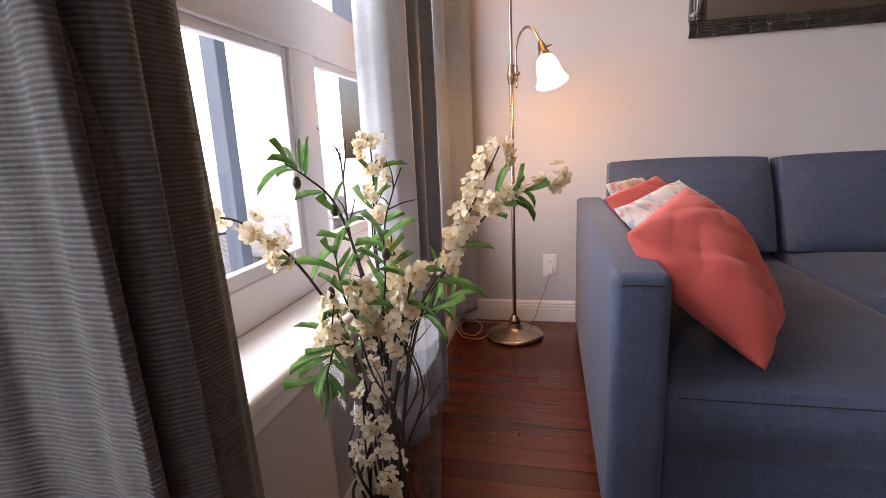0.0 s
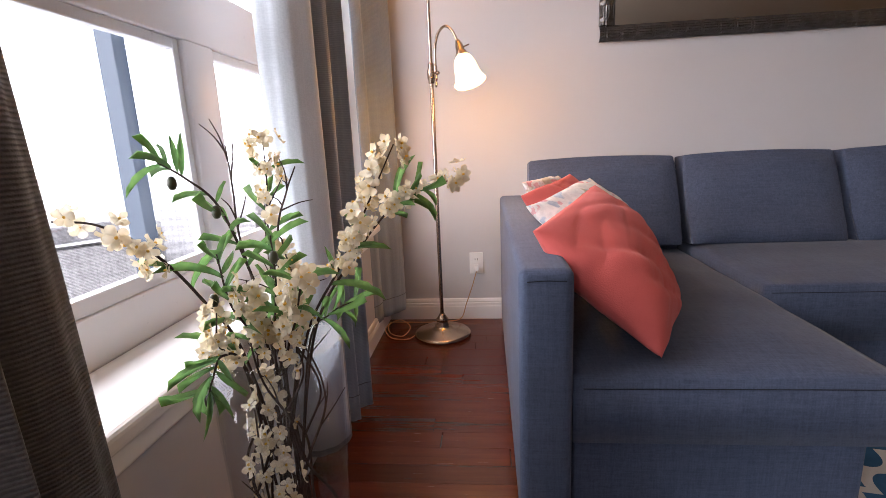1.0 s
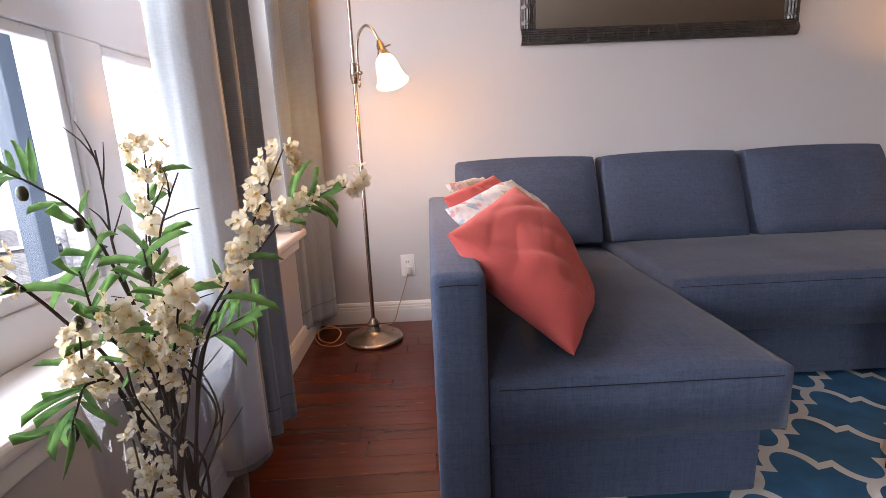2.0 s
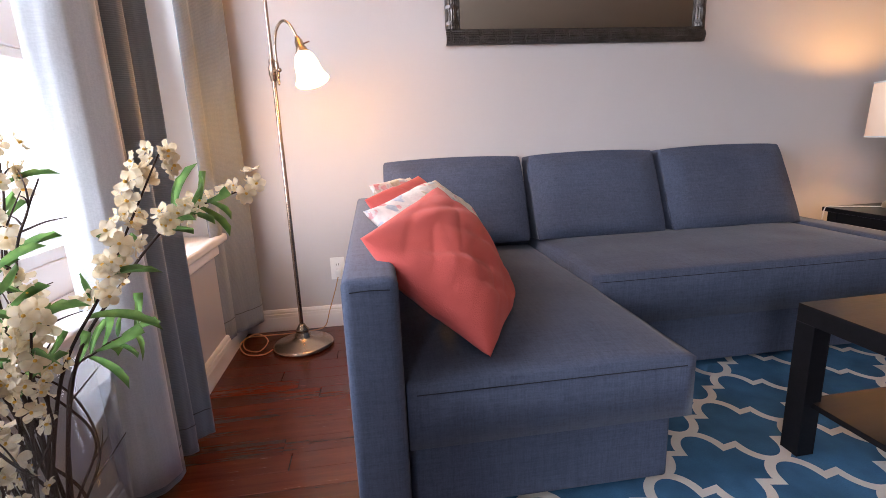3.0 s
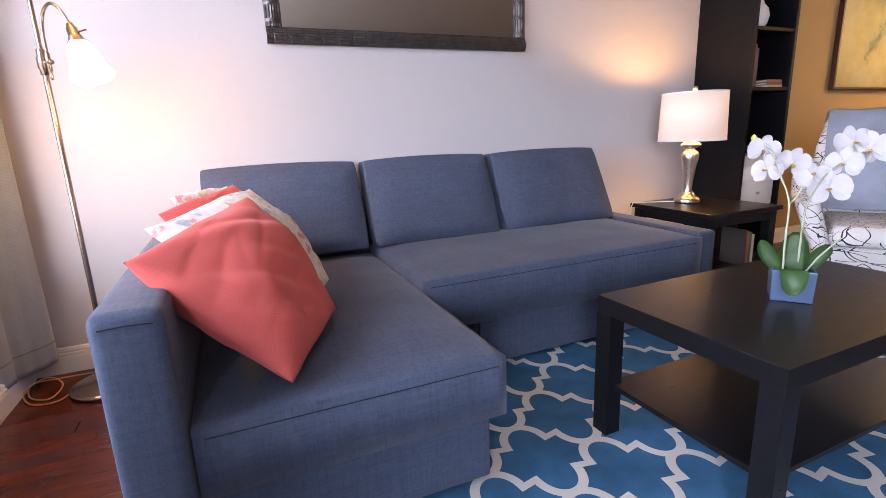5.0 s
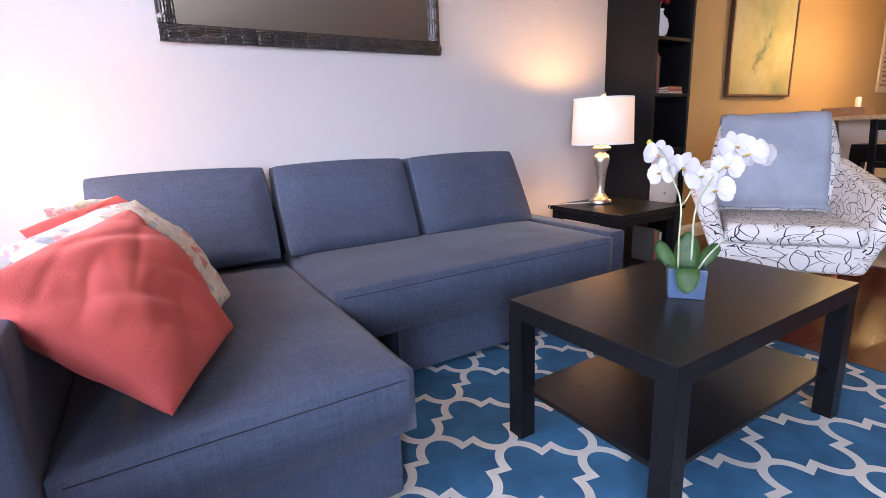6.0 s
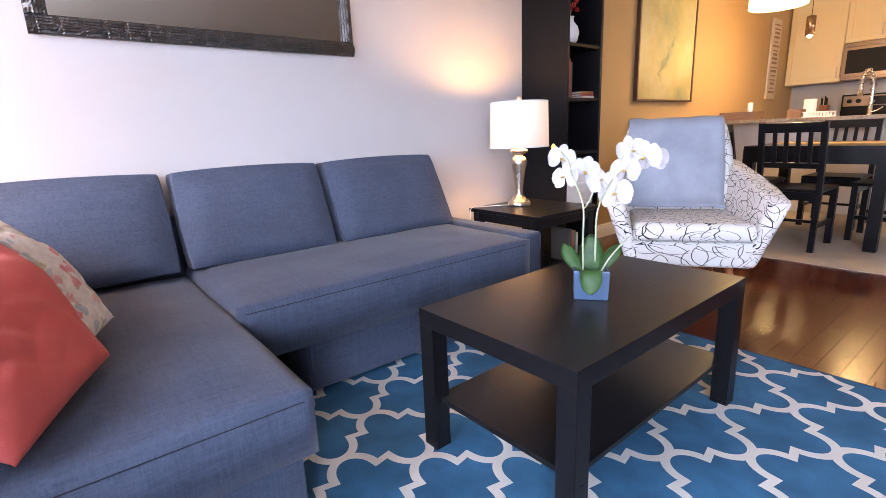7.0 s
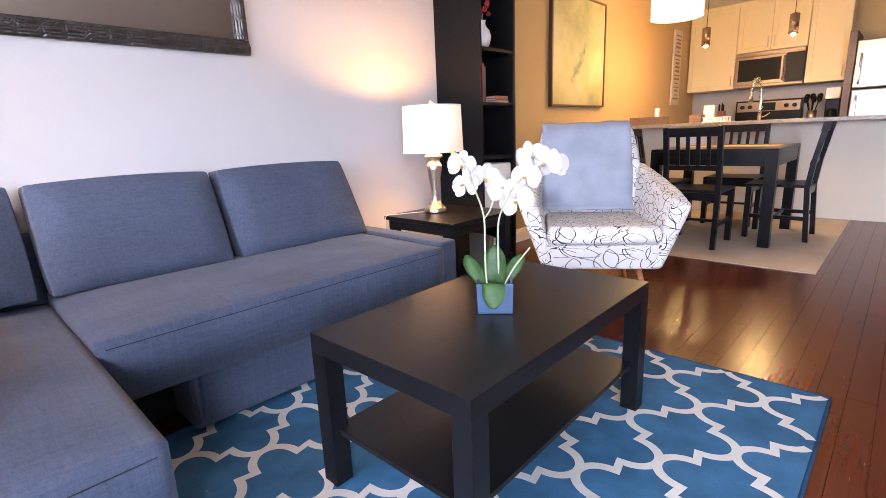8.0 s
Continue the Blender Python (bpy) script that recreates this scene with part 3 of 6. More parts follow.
pillow("coral red fleece throw pillow leaning on the sofa arm", ((0.625, 1.195, 0.440), (0.800, 1.560, 0.468), (0.595, 1.835, 0.792), (0.335, 1.295, 0.732)), M_CORAL, 0.185, 1.0)
pillow("floral print throw pillow between coral pillows", ((0.69, 1.50, 0.45), (0.83, 1.86, 0.468), (0.615, 1.955, 0.812), (0.345, 1.550, 0.765)), M_FLORAL, 0.15, 3.0)
pillow("coral red throw pillow behind a floral pillow", ((0.63, 1.75, 0.45), (0.76, 2.07, 0.46), (0.560, 2.075, 0.815), (0.350, 1.800, 0.768)), M_CORAL, 0.12, 5.0)
pillow("floral print throw pillow at the back of the chaise", ((0.60, 1.95, 0.45), (0.72, 2.22, 0.46), (0.53, 2.24, 0.79), (0.358, 1.965, 0.792)), M_FLORAL, 0.12, 8.0)


# ---- rug ----
M_RUG = plain("blue_pile", (0.052, 0.145, 0.265), 0.95, vary=0.5, big=6, fine=210, relief=1.0, spec=0.1)
M_RUG_LINE = plain("cream_pile", (0.62, 0.58, 0.53), 0.95, vary=0.1, big=8, fine=420, relief=0.9, spec=0.1)
RX0, RX1, RY0, RY1 = 0.62, 2.92, 0.305, 1.905
rug = thing("area_rug", "blue pile area rug with a cream stepped trellis pattern", "rug", (1.77, 1.1, 0))
part("rug_body", box(RX0, RX1, RY0, RY1, 0.001, 0.0105, 0.004), M_RUG, rug)

M_BIND = plain("dark_blue_binding", (0.020, 0.060, 0.125), 0.95, vary=0.3, big=30, fine=300, relief=0.8, spec=0.1)
for a, b in (((RX0, RY0), (RX1, RY0)), ((RX1, RY0), (RX1, RY1)), ((RX1, RY1), (RX0, RY1)), ((RX0, RY1), (RX0, RY0))):
    part("binding", tube([(*a, 0.0065), ((a[0] + b[0]) / 2, (a[1] + b[1]) / 2, 0.0065), (*b, 0.0065)], 0.0062, 8), M_BIND, rug, "dark blue bound edge", True)


def trellis(px, py, ox, oy):
    """Ribbons of the stepped trellis, laid just proud of the pile."""
    own = bmesh.new()
    a, b, w = px / 2, py / 2, 0.0135

    def ribbon(pts, z):
        pts = [Vector((x, y, 0)) for x, y in pts]
        left, right = [], []
        for i, p in enumerate(pts):
            d0 = (p - pts[i - 1]).normalized() if i else (pts[1] - p).normalized()
            d1 = (pts[i + 1] - p).normalized() if i < len(pts) - 1 else d0
            n0, n1 = Vector((-d0.y, d0.x, 0)), Vector((-d1.y, d1.x, 0))
            s = n0 + n1
            s = s.normalized() * min(1.3, 1 / max(0.35, s.length / 2)) * w if s.length > 0.1 else n0 * w
            left.append(p + s)
            right.append(p - s)
        for i in range(len(pts) - 1):
            q = [left[i], right[i], right[i + 1], left[i + 1]]
            cx, cy = sum(v.x for v in q) / 4, sum(v.y for v in q) / 4
            if RX0 + 0.012 < cx < RX1 - 0.012 and RY0 + 0.012 < cy < RY1 - 0.012:
                f = own.faces.new([own.verts.new((v.x, v.y, z)) for v in q])
                f.normal_update()
                if f.normal.z < 0:
                    f.normal_flip()

    half = []
    for k in range(9):
        t = math.pi / 2 * k / 8
        half.append((b - b * 0.53 * (1 - math.cos(t)), a * 0.37 * math.sin(t)))
    edge = half + [(b - u, a - v) for u, v in half[::-1]]
    n = 20
    for i in range(-n, n):
        for j in range(-n, n):
            if (i + j) % 2:
                continue
            cx, cy = ox + i * a, oy + j * b
            if not (RX0 - 0.4 < cx < RX1 + 0.4 and RY0 - 0.4 < cy < RY1 + 0.4):
                continue
            for sy, z in ((1, 0.0122), (-1, 0.0126)):
                ribbon([(cx + v, cy + sy * u) for u, v in edge], z)
    return own


part("trellis", trellis(0.364, 0.315, 2.565, 0.627 + 0.1575), M_RUG_LINE, rug, "cream trellis lines")["kind"] = "stuff"


# ---- tables ----
def coffee_table():
    t = thing("coffee_table", "black-brown square-edged coffee table with a lower shelf", "table")
    w, d, h = 0.93, 0.55, 0.448
    part("tabletop", box(-w / 2, w / 2, -d / 2, d / 2, h - 0.052, h, 0.0015), M_BLACK, t)
    for x in (-1, 1):
        for y in (-1, 1):
            part("leg", box(x * (w / 2 - 0.001), x * (w / 2 - 0.055), y * (d / 2 - 0.001), y * (d / 2 - 0.055), 0, h - 0.052, 0.0015), M_BLACK, t)
    part("shelf", box(-w / 2 + 0.028, w / 2 - 0.028, -d / 2 + 0.028, d / 2 - 0.028, 0.150, 0.166, 0.001), M_BLACK, t)
    t.matrix_basis = pose(1.998, 1.045, 0.0125, 0, 0, 1.2)
    return t


coffee_table()


def end_table():
    t = thing("end_table", "black wooden end table with a lower shelf beside the sofa", "table")
    w, h = 0.54, 0.512
    part("tabletop", box(-w / 2, w / 2, -w / 2, w / 2, h - 0.022, h, 0.003), M_BLACK, t)
    for x in (-1, 1):
        for y in (-1, 1):
            part("leg", box(x * (w / 2 - 0.02), x * (w / 2 - 0.065), y * (w / 2 - 0.02), y * (w / 2 - 0.065), 0, h - 0.022, 0.002), M_BLACK, t)
        part("apron", box(x * (w / 2 - 0.028), x * (w / 2 - 0.045), -w / 2 + 0.06, w / 2 - 0.06, h - 0.075, h - 0.022), M_BLACK, t)
        part("apron", box(-w / 2 + 0.06, w / 2 - 0.06, x * (w / 2 - 0.028), x * (w / 2 - 0.045), h - 0.075, h - 0.022), M_BLACK, t)
    part("shelf", box(-w / 2 + 0.03, w / 2 - 0.03, -w / 2 + 0.03, w / 2 - 0.03, 0.15, 0.17, 0.002), M_BLACK, t)
    t.matrix_basis = pose(2.963, 2.12, 0)
    return t


end_table()


# ---- lamps ----
M_SHADE = glowing("lit_linen_shade", (1.0, 0.62, 0.36), 0.42, (0.60, 0.53, 0.46), 0.9)
M_OPAL = glowing("lit_opal_glass", (1.0, 0.68, 0.34), 4.2, (0.9, 0.88, 0.84), 0.3)


def table_lamp(x, y, z):
    t = thing("table_lamp", "brushed nickel table lamp with a cream drum shade, lit", "lamp", (x, y, z))
    part("base", lathe([(0, 0), (0.066, 0), (0.068, 0.006), (0.066, 0.022), (0.058, 0.030), (0.046, 0.038), (0.034, 0.052), (0.028, 0.062), (0, 0.062)], 40, (x, y, z)), M_NICKEL, t, "", True)
    part("column", lathe([(0.026, 0.060), (0.022, 0.075), (0.024, 0.11), (0.034, 0.20), (0.044, 0.245), (0.046, 0.265), (0.040, 0.285), (0.024, 0.297), (0.022, 0.303), (0.040, 0.312), (0.052, 0.322), (0.052, 0.330), (0.036, 0.340), (0.030, 0.350), (0.040, 0.356), (0.040, 0.366), (0.012, 0.370), (0.012, 0.44), (0, 0.44)], 40, (x, y, z)), M_NICKEL, t, "", True)
    sh = lathe([(0.173, 0.346), (0.1745, 0.346), (0.1665, 0.606), (0.165, 0.606), (0.1715, 0.349)], 64, (x, y, z))
    shade_ob = part("shade", sh, M_SHADE, t, "cream linen drum shade", True)
    part("rim", lathe([(0.1742, 0.346), (0.1758, 0.347), (0.1756, 0.354), (0.1740, 0.354)], 64, (x, y, z)), M_WHITE, shade_ob)
    part("rim", lathe([(0.1665, 0.599), (0.1681, 0.600), (0.1679, 0.607), (0.1663, 0.607)], 64, (x, y, z)), M_WHITE, shade_ob)
    part("finial", lathe([(0, 0.596), (0.004, 0.596), (0.004, 0.612), (0.012, 0.616), (0.015, 0.626), (0.010, 0.638), (0, 0.642)], 20, (x, y, z)), M_NICKEL, t, "", True)
    spider = None
    for k in range(3):
        a = k * 2.1
        spider = tube([(x, y, z + 0.600), (x + 0.165 * math.cos(a), y + 0.165 * math.sin(a), z + 0.600)], 0.0018, 6, spider)
    part("spider", spider, M_NICKEL, t)
    return t


table_lamp(2.952, 2.22, 0.513)


M_BOWL = glowing("lit_amber_glass", (1.0, 0.46, 0.08), 15.0, (0.8, 0.6, 0.4))


def floor_lamp():
    x, y = 0.0, 2.428
    t = thing("floor_lamp", "brass pharmacy floor lamp with an opal glass bell shade, lit", "lamp", (x, y, 0))
    part("base", lathe([(0, 0), (0.138, 0), (0.142, 0.006), (0.140, 0.016), (0.128, 0.022), (0.060, 0.034), (0.040, 0.046), (0.034, 0.052), (0.036, 0.060), (0.030, 0.066), (0.028, 0.078), (0.031, 0.084), (0.024, 0.092), (0.018, 0.102), (0.012, 0.112), (0, 0.112)], 56, (x, y, 0)), M_BRASS, t, "", True)
    part("pole", lathe([(0.0095, 0.1), (0.0095, 1.20), (0.0075, 1.21), (0.0075, 1.90), (0.014, 1.905), (0.014, 1.925), (0, 1.926)], 20, (x, y, 0)), M_BRASS, t, "", True)
    part("upper_shade", lathe([(0.016, 1.926), (0.05, 1.945), (0.085, 1.99), (0.11, 2.04), (0.107, 2.04), (0.082, 1.992), (0.048, 1.949), (0.014, 1.930)], 40, (x, y, 0)), M_BOWL, t, "frosted amber glass bowl", True)
    c = lathe([(0.010, 1.205), (0.014, 1.207), (0.014, 1.222), (0.018, 1.228), (0.018, 1.262), (0.014, 1.268), (0.014, 1.290), (0.010, 1.293)], 24, (x, y, 0))
    ax, ay = 0.66, -0.75
    tube([(x, y, 1.245), (x + 0.03 * ax, y + 0.03 * ay, 1.245), (x + 0.055 * ax, y + 0.055 * ay, 1.245)], 0.008, 12, c)
    part("collar", c, M_BRASS, t, "", True)
    j = (x + 0.035 * ax, y + 0.035 * ay)
    part("thumb_screw", lathe([(0, 1.185), (0.004, 1.187), (0.007, 1.200), (0.004, 1.212), (0.008, 1.216), (0.008, 1.275), (0.005, 1.28), (0, 1.28)], 14, (j[0], j[1], 0)), M_BRASS, t, "", True)
    arm = [(j[0], j[1], 1.275), (j[0] + 0.002 * ax, j[1] + 0.002 * ay, 1.345), (j[0] + 0.025 * ax, j[1] + 0.025 * ay, 1.400), (j[0] + 0.075 * ax, j[1] + 0.075 * ay, 1.424), (j[0] + 0.125 * ax, j[1] + 0.125 * ay, 1.400), (j[0] + 0.165 * ax, j[1] + 0.165 * ay, 1.345)]
    part("gooseneck", tube(arm, 0.0055, 12), M_BRASS, t, "", True)
    tip, d = Vector(arm[-1]), Vector((0.40 * ax, 0.40 * ay, -0.92)).normalized()
    m = Matrix.Translation(tip) @ Vector((0, 0, -1)).rotation_difference(d).to_matrix().to_4x4()
    part("socket", lathe([(0, 0.008), (0.010, 0.006), (0.012, -0.006), (0.016, -0.010), (0.018, -0.040), (0.022, -0.044), (0.022, -0.050), (0.030, -0.062), (0.030, -0.070), (0.014, -0.072), (0, -0.072)], 24, (0, 0, 0), None, m), M_BRASS, t, "", True)
    part("switch_key", tube([m @ Vector((0.016, 0, -0.026)), m @ Vector((0.04, 0, -0.024))], 0.003, 8), M_BRASS, t)
    sh = lathe([(0.026, -0.062), (0.030, -0.067), (0.039, -0.082), (0.046, -0.106), (0.049, -0.132), (0.055, -0.158), (0.065, -0.178), (0.067, -0.180), (0.063, -0.178), (0.052, -0.156), (0.046, -0.132), (0.043, -0.106), (0.036, -0.084), (0.024, -0.068)], 40, (0, 0, 0), None, m)
    g = part("shade", sh, M_OPAL, t, "white opal glass bell shade", True)
    return t


floor_lamp()

# ---- mirror ----
M_FRAME = plain("hammered_pewter", (0.11, 0.104, 0.10), 0.30, 0.8, vary=0.5, big=25, fine=160, relief=0.6)
MX0, MX1, MZ0, MZ1 = 0.778, 2.122, 1.374, 2.10
mirror = thing("wall_mirror", "wide wall mirror in a dark hammered pewter frame", "mirror", (1.45, 2.65, 1.374))
part("glass", box(MX0 + 0.05, MX1 - 0.05, 2.640, 2.646, MZ0 + 0.05, MZ1 - 0.05), M_MIRROR, mirror)


def frame_side(a, b, along):
    """One side of the frame with rows of small cast ridges."""
    own = bmesh.new()
    L = b - a
    n, k = int(L / 0.006), 12
    rng = random.Random(int(a * 1000) + len(along))
    vs = []
    for i in range(n + 1):
        row = []
        for j in range(k + 1):
            u = j / k
            rise = 0.020 + 0.014 * math.sin(math.pi * min(1, u * 1.15)) + (0.0032 if (i // 3 + 2 * (j % 2)) % 4 < 3 and j % 2 else 0.0) * (0 < j < k)
            row.append((a + L * i / n, u * 0.070, rise + rng.uniform(-0.001, 0.001)))
        row.append((a + L * i / n, 0.070, 0.004))
        row.insert(0, (a + L * i / n, 0.0, 0.002))
        vs.append(row)
    return vs


def frame_mesh(vs, place):
    own = bmesh.new()
    grid = [[own.verts.new(place(*p)) for p in row] for row in vs]
    for r, q in zip(grid, grid[1:]):
        for i in range(len(r) - 1):
            own.faces.new((r[i], r[i + 1], q[i + 1], q[i]))
    bmesh.ops.recalc_face_normals(own, faces=own.faces)
    return own


h_ = frame_side(MX0, MX1, "x")
part("frame_rail", frame_mesh(h_, lambda s, u, d: (s, 2.658 - d, MZ0 + u)), M_FRAME, mirror)
part("frame_rail", frame_mesh(h_, lambda s, u, d: (s, 2.658 - d, MZ1 - u)), M_FRAME, mirror)
v_ = frame_side(MZ0 + 0.07, MZ1 - 0.07, "zz")
part("frame_stile", frame_mesh(v_, lambda s, u, d: (MX0 + u, 2.658 - d, s)), M_FRAME, mirror)
part("frame_stile", frame_mesh(v_, lambda s, u, d: (MX1 - u, 2.658 - d, s)), M_FRAME, mirror)
part("backing", box(MX0 + 0.01, MX1 - 0.01, 2.648, 2.658, MZ0 + 0.01, MZ1 - 0.01), M_BLACKGLOSS, mirror)


# ---- curtains ----
# Satin lining, its colour raised to paint the window light on the fold.
M_LINING_LIT = woven("window_lit_satin_lining", (0.70, 0.74, 0.77), (0.60, 0.64, 0.67), 800, 0.4, 0.55, 0.15, 0.2)


def curtain(label, plan, z0, z1, seed, flare=0.0, skew=0.0, lining=0, cloth_material=M_CURTAIN_DIM):
    """A hanging panel: folds along a plan line, a hem and a heading, with real thickness."""
    base = smooth_path([(x, y, 0) for x, y in plan], 10)
    rows = []
    steps = [0, 0.012, 0.05, 0.1, 0.2, 0.35, 0.5, 0.65, 0.8, 0.9, 1.0]
    mid = sum((p for p in base), Vector()) / len(base)
    for s in steps:
        z = z0 + (z1 - z0) * s
        row = []
        for i, p in enumerate(base):
            q = mid + (p - mid) * (1 + flare * (1 - s))
            q = q + Vector((0.006 * noise.noise(Vector((i * 0.15, s * 2.5, seed))), 0.008 * noise.noise(Vector((i * 0.15, s * 2.5, seed + 9))), 0))
            q.y -= skew * (z - 0.85)
            row.append((q.x, q.y, z + 0.004 * noise.noise(Vector((i * 0.1, seed, 3)))))
        rows.append(row)
    c = thing("curtain", label, "curtain", (mid.x, mid.y, z0), "window curtains")
    cloth = part("cloth", sheet(rows, 0.003), cloth_material, c, "", True)
    if lining:
        part("lining", sheet([[(x + 0.004, y - 0.007, z) for x, y, z in row[:lining]] for row in rows[1:]], 0.002), M_LINING_LIT, c, "satin lining with window light in its colour", True)
    hem = [(Vector(a) * 0.0 + Vector((a[0], a[1], z0 + 0.09))) for a in rows[0]]
    part("hem_seam", tube([(p.x, p.y, p.z) for p in hem[::3]], 0.0016, 5, None, 2), M_CURTAIN_DIM, c)
    return c


curtain("heavy grey textured curtain panel hanging beside the window", [(-0.32, 0.385), (-0.29, 0.40), (-0.25, 0.41), (-0.20, 0.41), (-0.155, 0.40), (-0.142, 0.406), (-0.155, 0.416), (-0.185, 0.42), (-0.16, 0.428), (-0.128, 0.440), (-0.128, 0.452), (-0.165, 0.462), (-0.178, 0.472), (-0.16, 0.495), (-0.156, 0.535), (-0.181, 0.568), (-0.225, 0.583), (-0.26, 0.585)], 0.03, 2.28, 1.0, 0.0, 0.038)
curtain("grey textured curtain panel drawn aside between two windows", [(-0.335, 1.405), (-0.295, 1.402), (-0.25, 1.425), (-0.218, 1.48), (-0.222, 1.525), (-0.255, 1.555), (-0.265, 1.585), (-0.225, 1.60), (-0.215, 1.625), (-0.245, 1.66), (-0.215, 1.695), (-0.192, 1.71), (-0.225, 1.722)], 0.03, 2.28, 2.0, lining=34, cloth_material=M_CURTAIN_PALE)
curtain("pale grey satin-lined curtain panel in the corner beside the floor lamp", [(-0.335, 2.36), (-0.31, 2.385), (-0.30, 2.43), (-0.305, 2.46), (-0.27, 2.50), (-0.235, 2.54), (-0.21, 2.59), (-0.225, 2.62), (-0.28, 2.632)], 0.08, 2.28, 3.0, cloth_material=M_CURTAIN_PALE)
rod = thing("curtain_rod", "brushed nickel curtain rod above the window", "curtain rod", (-0.23, 0.9, 2.3))
part("rod", tube([(-0.235, -0.12, 2.30), (-0.235, 2.63, 2.30)], 0.012, 12), M_NICKEL, rod)
for y in (-0.08, 1.6, 2.62):
    part("bracket", tube([(-0.235, y, 2.30), (XW + 0.002, y, 2.30)], 0.007, 8), M_NICKEL, rod)


# ---- bookshelf ----
def bookcase():
    x0, x1, y0, y1, h = 3.455, 3.84, 2.265, 2.655, 2.02
    b = thing("bookcase", "tall narrow black-brown bookcase, partly filled", "bookcase", (3.65, 2.46, 0))
    for xa, xb in ((x0, x0 + 0.022), (x1 - 0.022, x1)):
        part("side_panel", box(xa, xb, y0, y1, 0, h, 0.0015), M_BLACK, b)
    part("back_panel", box(x0 + 0.022, x1 - 0.022, y1 - 0.008, y1, 0.05, h), M_BLACK, b)
    part("top", box(x0 + 0.022, x1 - 0.022, y0, y1 - 0.008, h - 0.022, h, 0.001), M_BLACK, b)
    for z in (0.06, 0.40, 0.78, 1.135, 1.475):
        part("shelf", box(x0 + 0.022, x1 - 0.022, y0 + 0.006, y1 - 0.008, z, z + 0.02, 0.001), M_BLACK, b)
    part("kick_board", box(x0 + 0.022, x1 - 0.022, y0 + 0.01, y0 + 0.025, 0, 0.06), M_BLACK, b)
    return b


bookcase()

# ---- dining side: picture, counter, table ----
painting = thing("painting", "square abstract painting in greens and ochre, framed in thin wood", "painting", (5.43, 2.65, 1.17))


def painted_canvas():
    """Ochre and sea-green washes with a dark slanting brush mark."""
    m, n, l, p = nodes_of("painted_canvas")
    v = coords(n, l)
    a = noise_tex(n, l, v, 2.4, 6.0, 0.65)
    base = ramp(n, l, a, [(0.30, (0.20, 0.24, 0.13)), (0.48, (0.36, 0.31, 0.13)), (0.62, (0.42, 0.38, 0.21)), (0.75, (0.30, 0.22, 0.09))])
    mp = n.new("ShaderNodeMapping")
    mp.vector_type = "TEXTURE"
    mp.inputs["Location"].default_value = (5.40, 2.64, 1.55)
    mp.inputs["Rotation"].default_value = (0, radians(-52), 0)
    mp.inputs["Scale"].default_value = (0.36, 1, 0.085)
    l.new(v, mp.inputs[0])
    ln = n.new("ShaderNodeVectorMath")
    ln.operation = "LENGTH"
    l.new(mp.outputs[0], ln.inputs[0])
    s = noise_tex(n, l, v, 14.0, 5.0, 0.7)
    add = n.new("ShaderNodeMath")
    add.operation = "MULTIPLY_ADD"
    l.new(s, add.inputs[0])
    add.inputs[1].default_value = 2.6
    l.new(ln.outputs["Value"], add.inputs[2])
    sc = n.new("ShaderNodeMath")
    sc.operation = "MULTIPLY"
    sc.inputs[1].default_value = 0.5
    l.new(add.outputs[0], sc.inputs[0])
    mark = ramp(n, l, sc.outputs[0], [(0.70, (1, 1, 1)), (0.98, (0, 0, 0))])
    base = mix(n, l, mark, base, (0.07, 0.10, 0.06))
    l.new(base, p.inputs["Base Color"])
    p.inputs["Roughness"].default_value = 0.55
    bump(n, l, p, noise_tex(n, l, v, 90.0, 4.0), 0.4)
    return m


M_CANVAS = painted_canvas()
part("canvas", box(4.93, 5.93, 2.628, 2.652, 1.19, 2.15), M_CANVAS, painting)
M_THINWOOD = wood("thin_brown_frame", (0.05, 0.02, 0.01), (0.11, 0.05, 0.025), 0.4, "X", 2, 0)
for a in ((4.91, 5.95, 1.172, 1.19), (4.91, 5.95, 2.15, 2.168), (4.91, 4.93, 1.19, 2.15), (5.93, 5.95, 1.19, 2.15)):
    part("frame", box(a[0], a[1], 2.618, 2.656, a[2], a[3], 0.002), M_THINWOOD, painting)

M_GRANITE = plain("speckled_granite", (0.30, 0.25, 0.20), 0.25, vary=0.5, big=30, fine=140, relief=0.02)
M_HALFWALL = plain("warm_white_paint", (0.64, 0.58, 0.49), 0.8, vary=0.03, big=1.2, fine=180, relief=0.12)
setting("wall_peninsula", box(6.93, 7.06, -1.2, 2.655, 0.0, 0.93), M_HALFWALL, "white painted half wall under the breakfast bar")
bar = thing("breakfast_bar_top", "speckled brown granite breakfast bar top", "countertop", (6.8, 1.0, 0.93))
part("slab", box(6.60, 7.18, -1.25, 2.654, 0.932, 0.972, 0.006, 3), M_GRANITE, bar)

M_RUG2 = plain("beige_flatweave", (0.52, 0.44, 0.34), 0.95, vary=0.15, big=5, fine=200, relief=0.5)
r2 = part("dining_rug", box(4.64, 6.88, 0.545, 2.30, 0.001, 0.007, 0.002), M_RUG2, None)
tagged(r2, "beige flatwoven rug under the dining table", "rug")


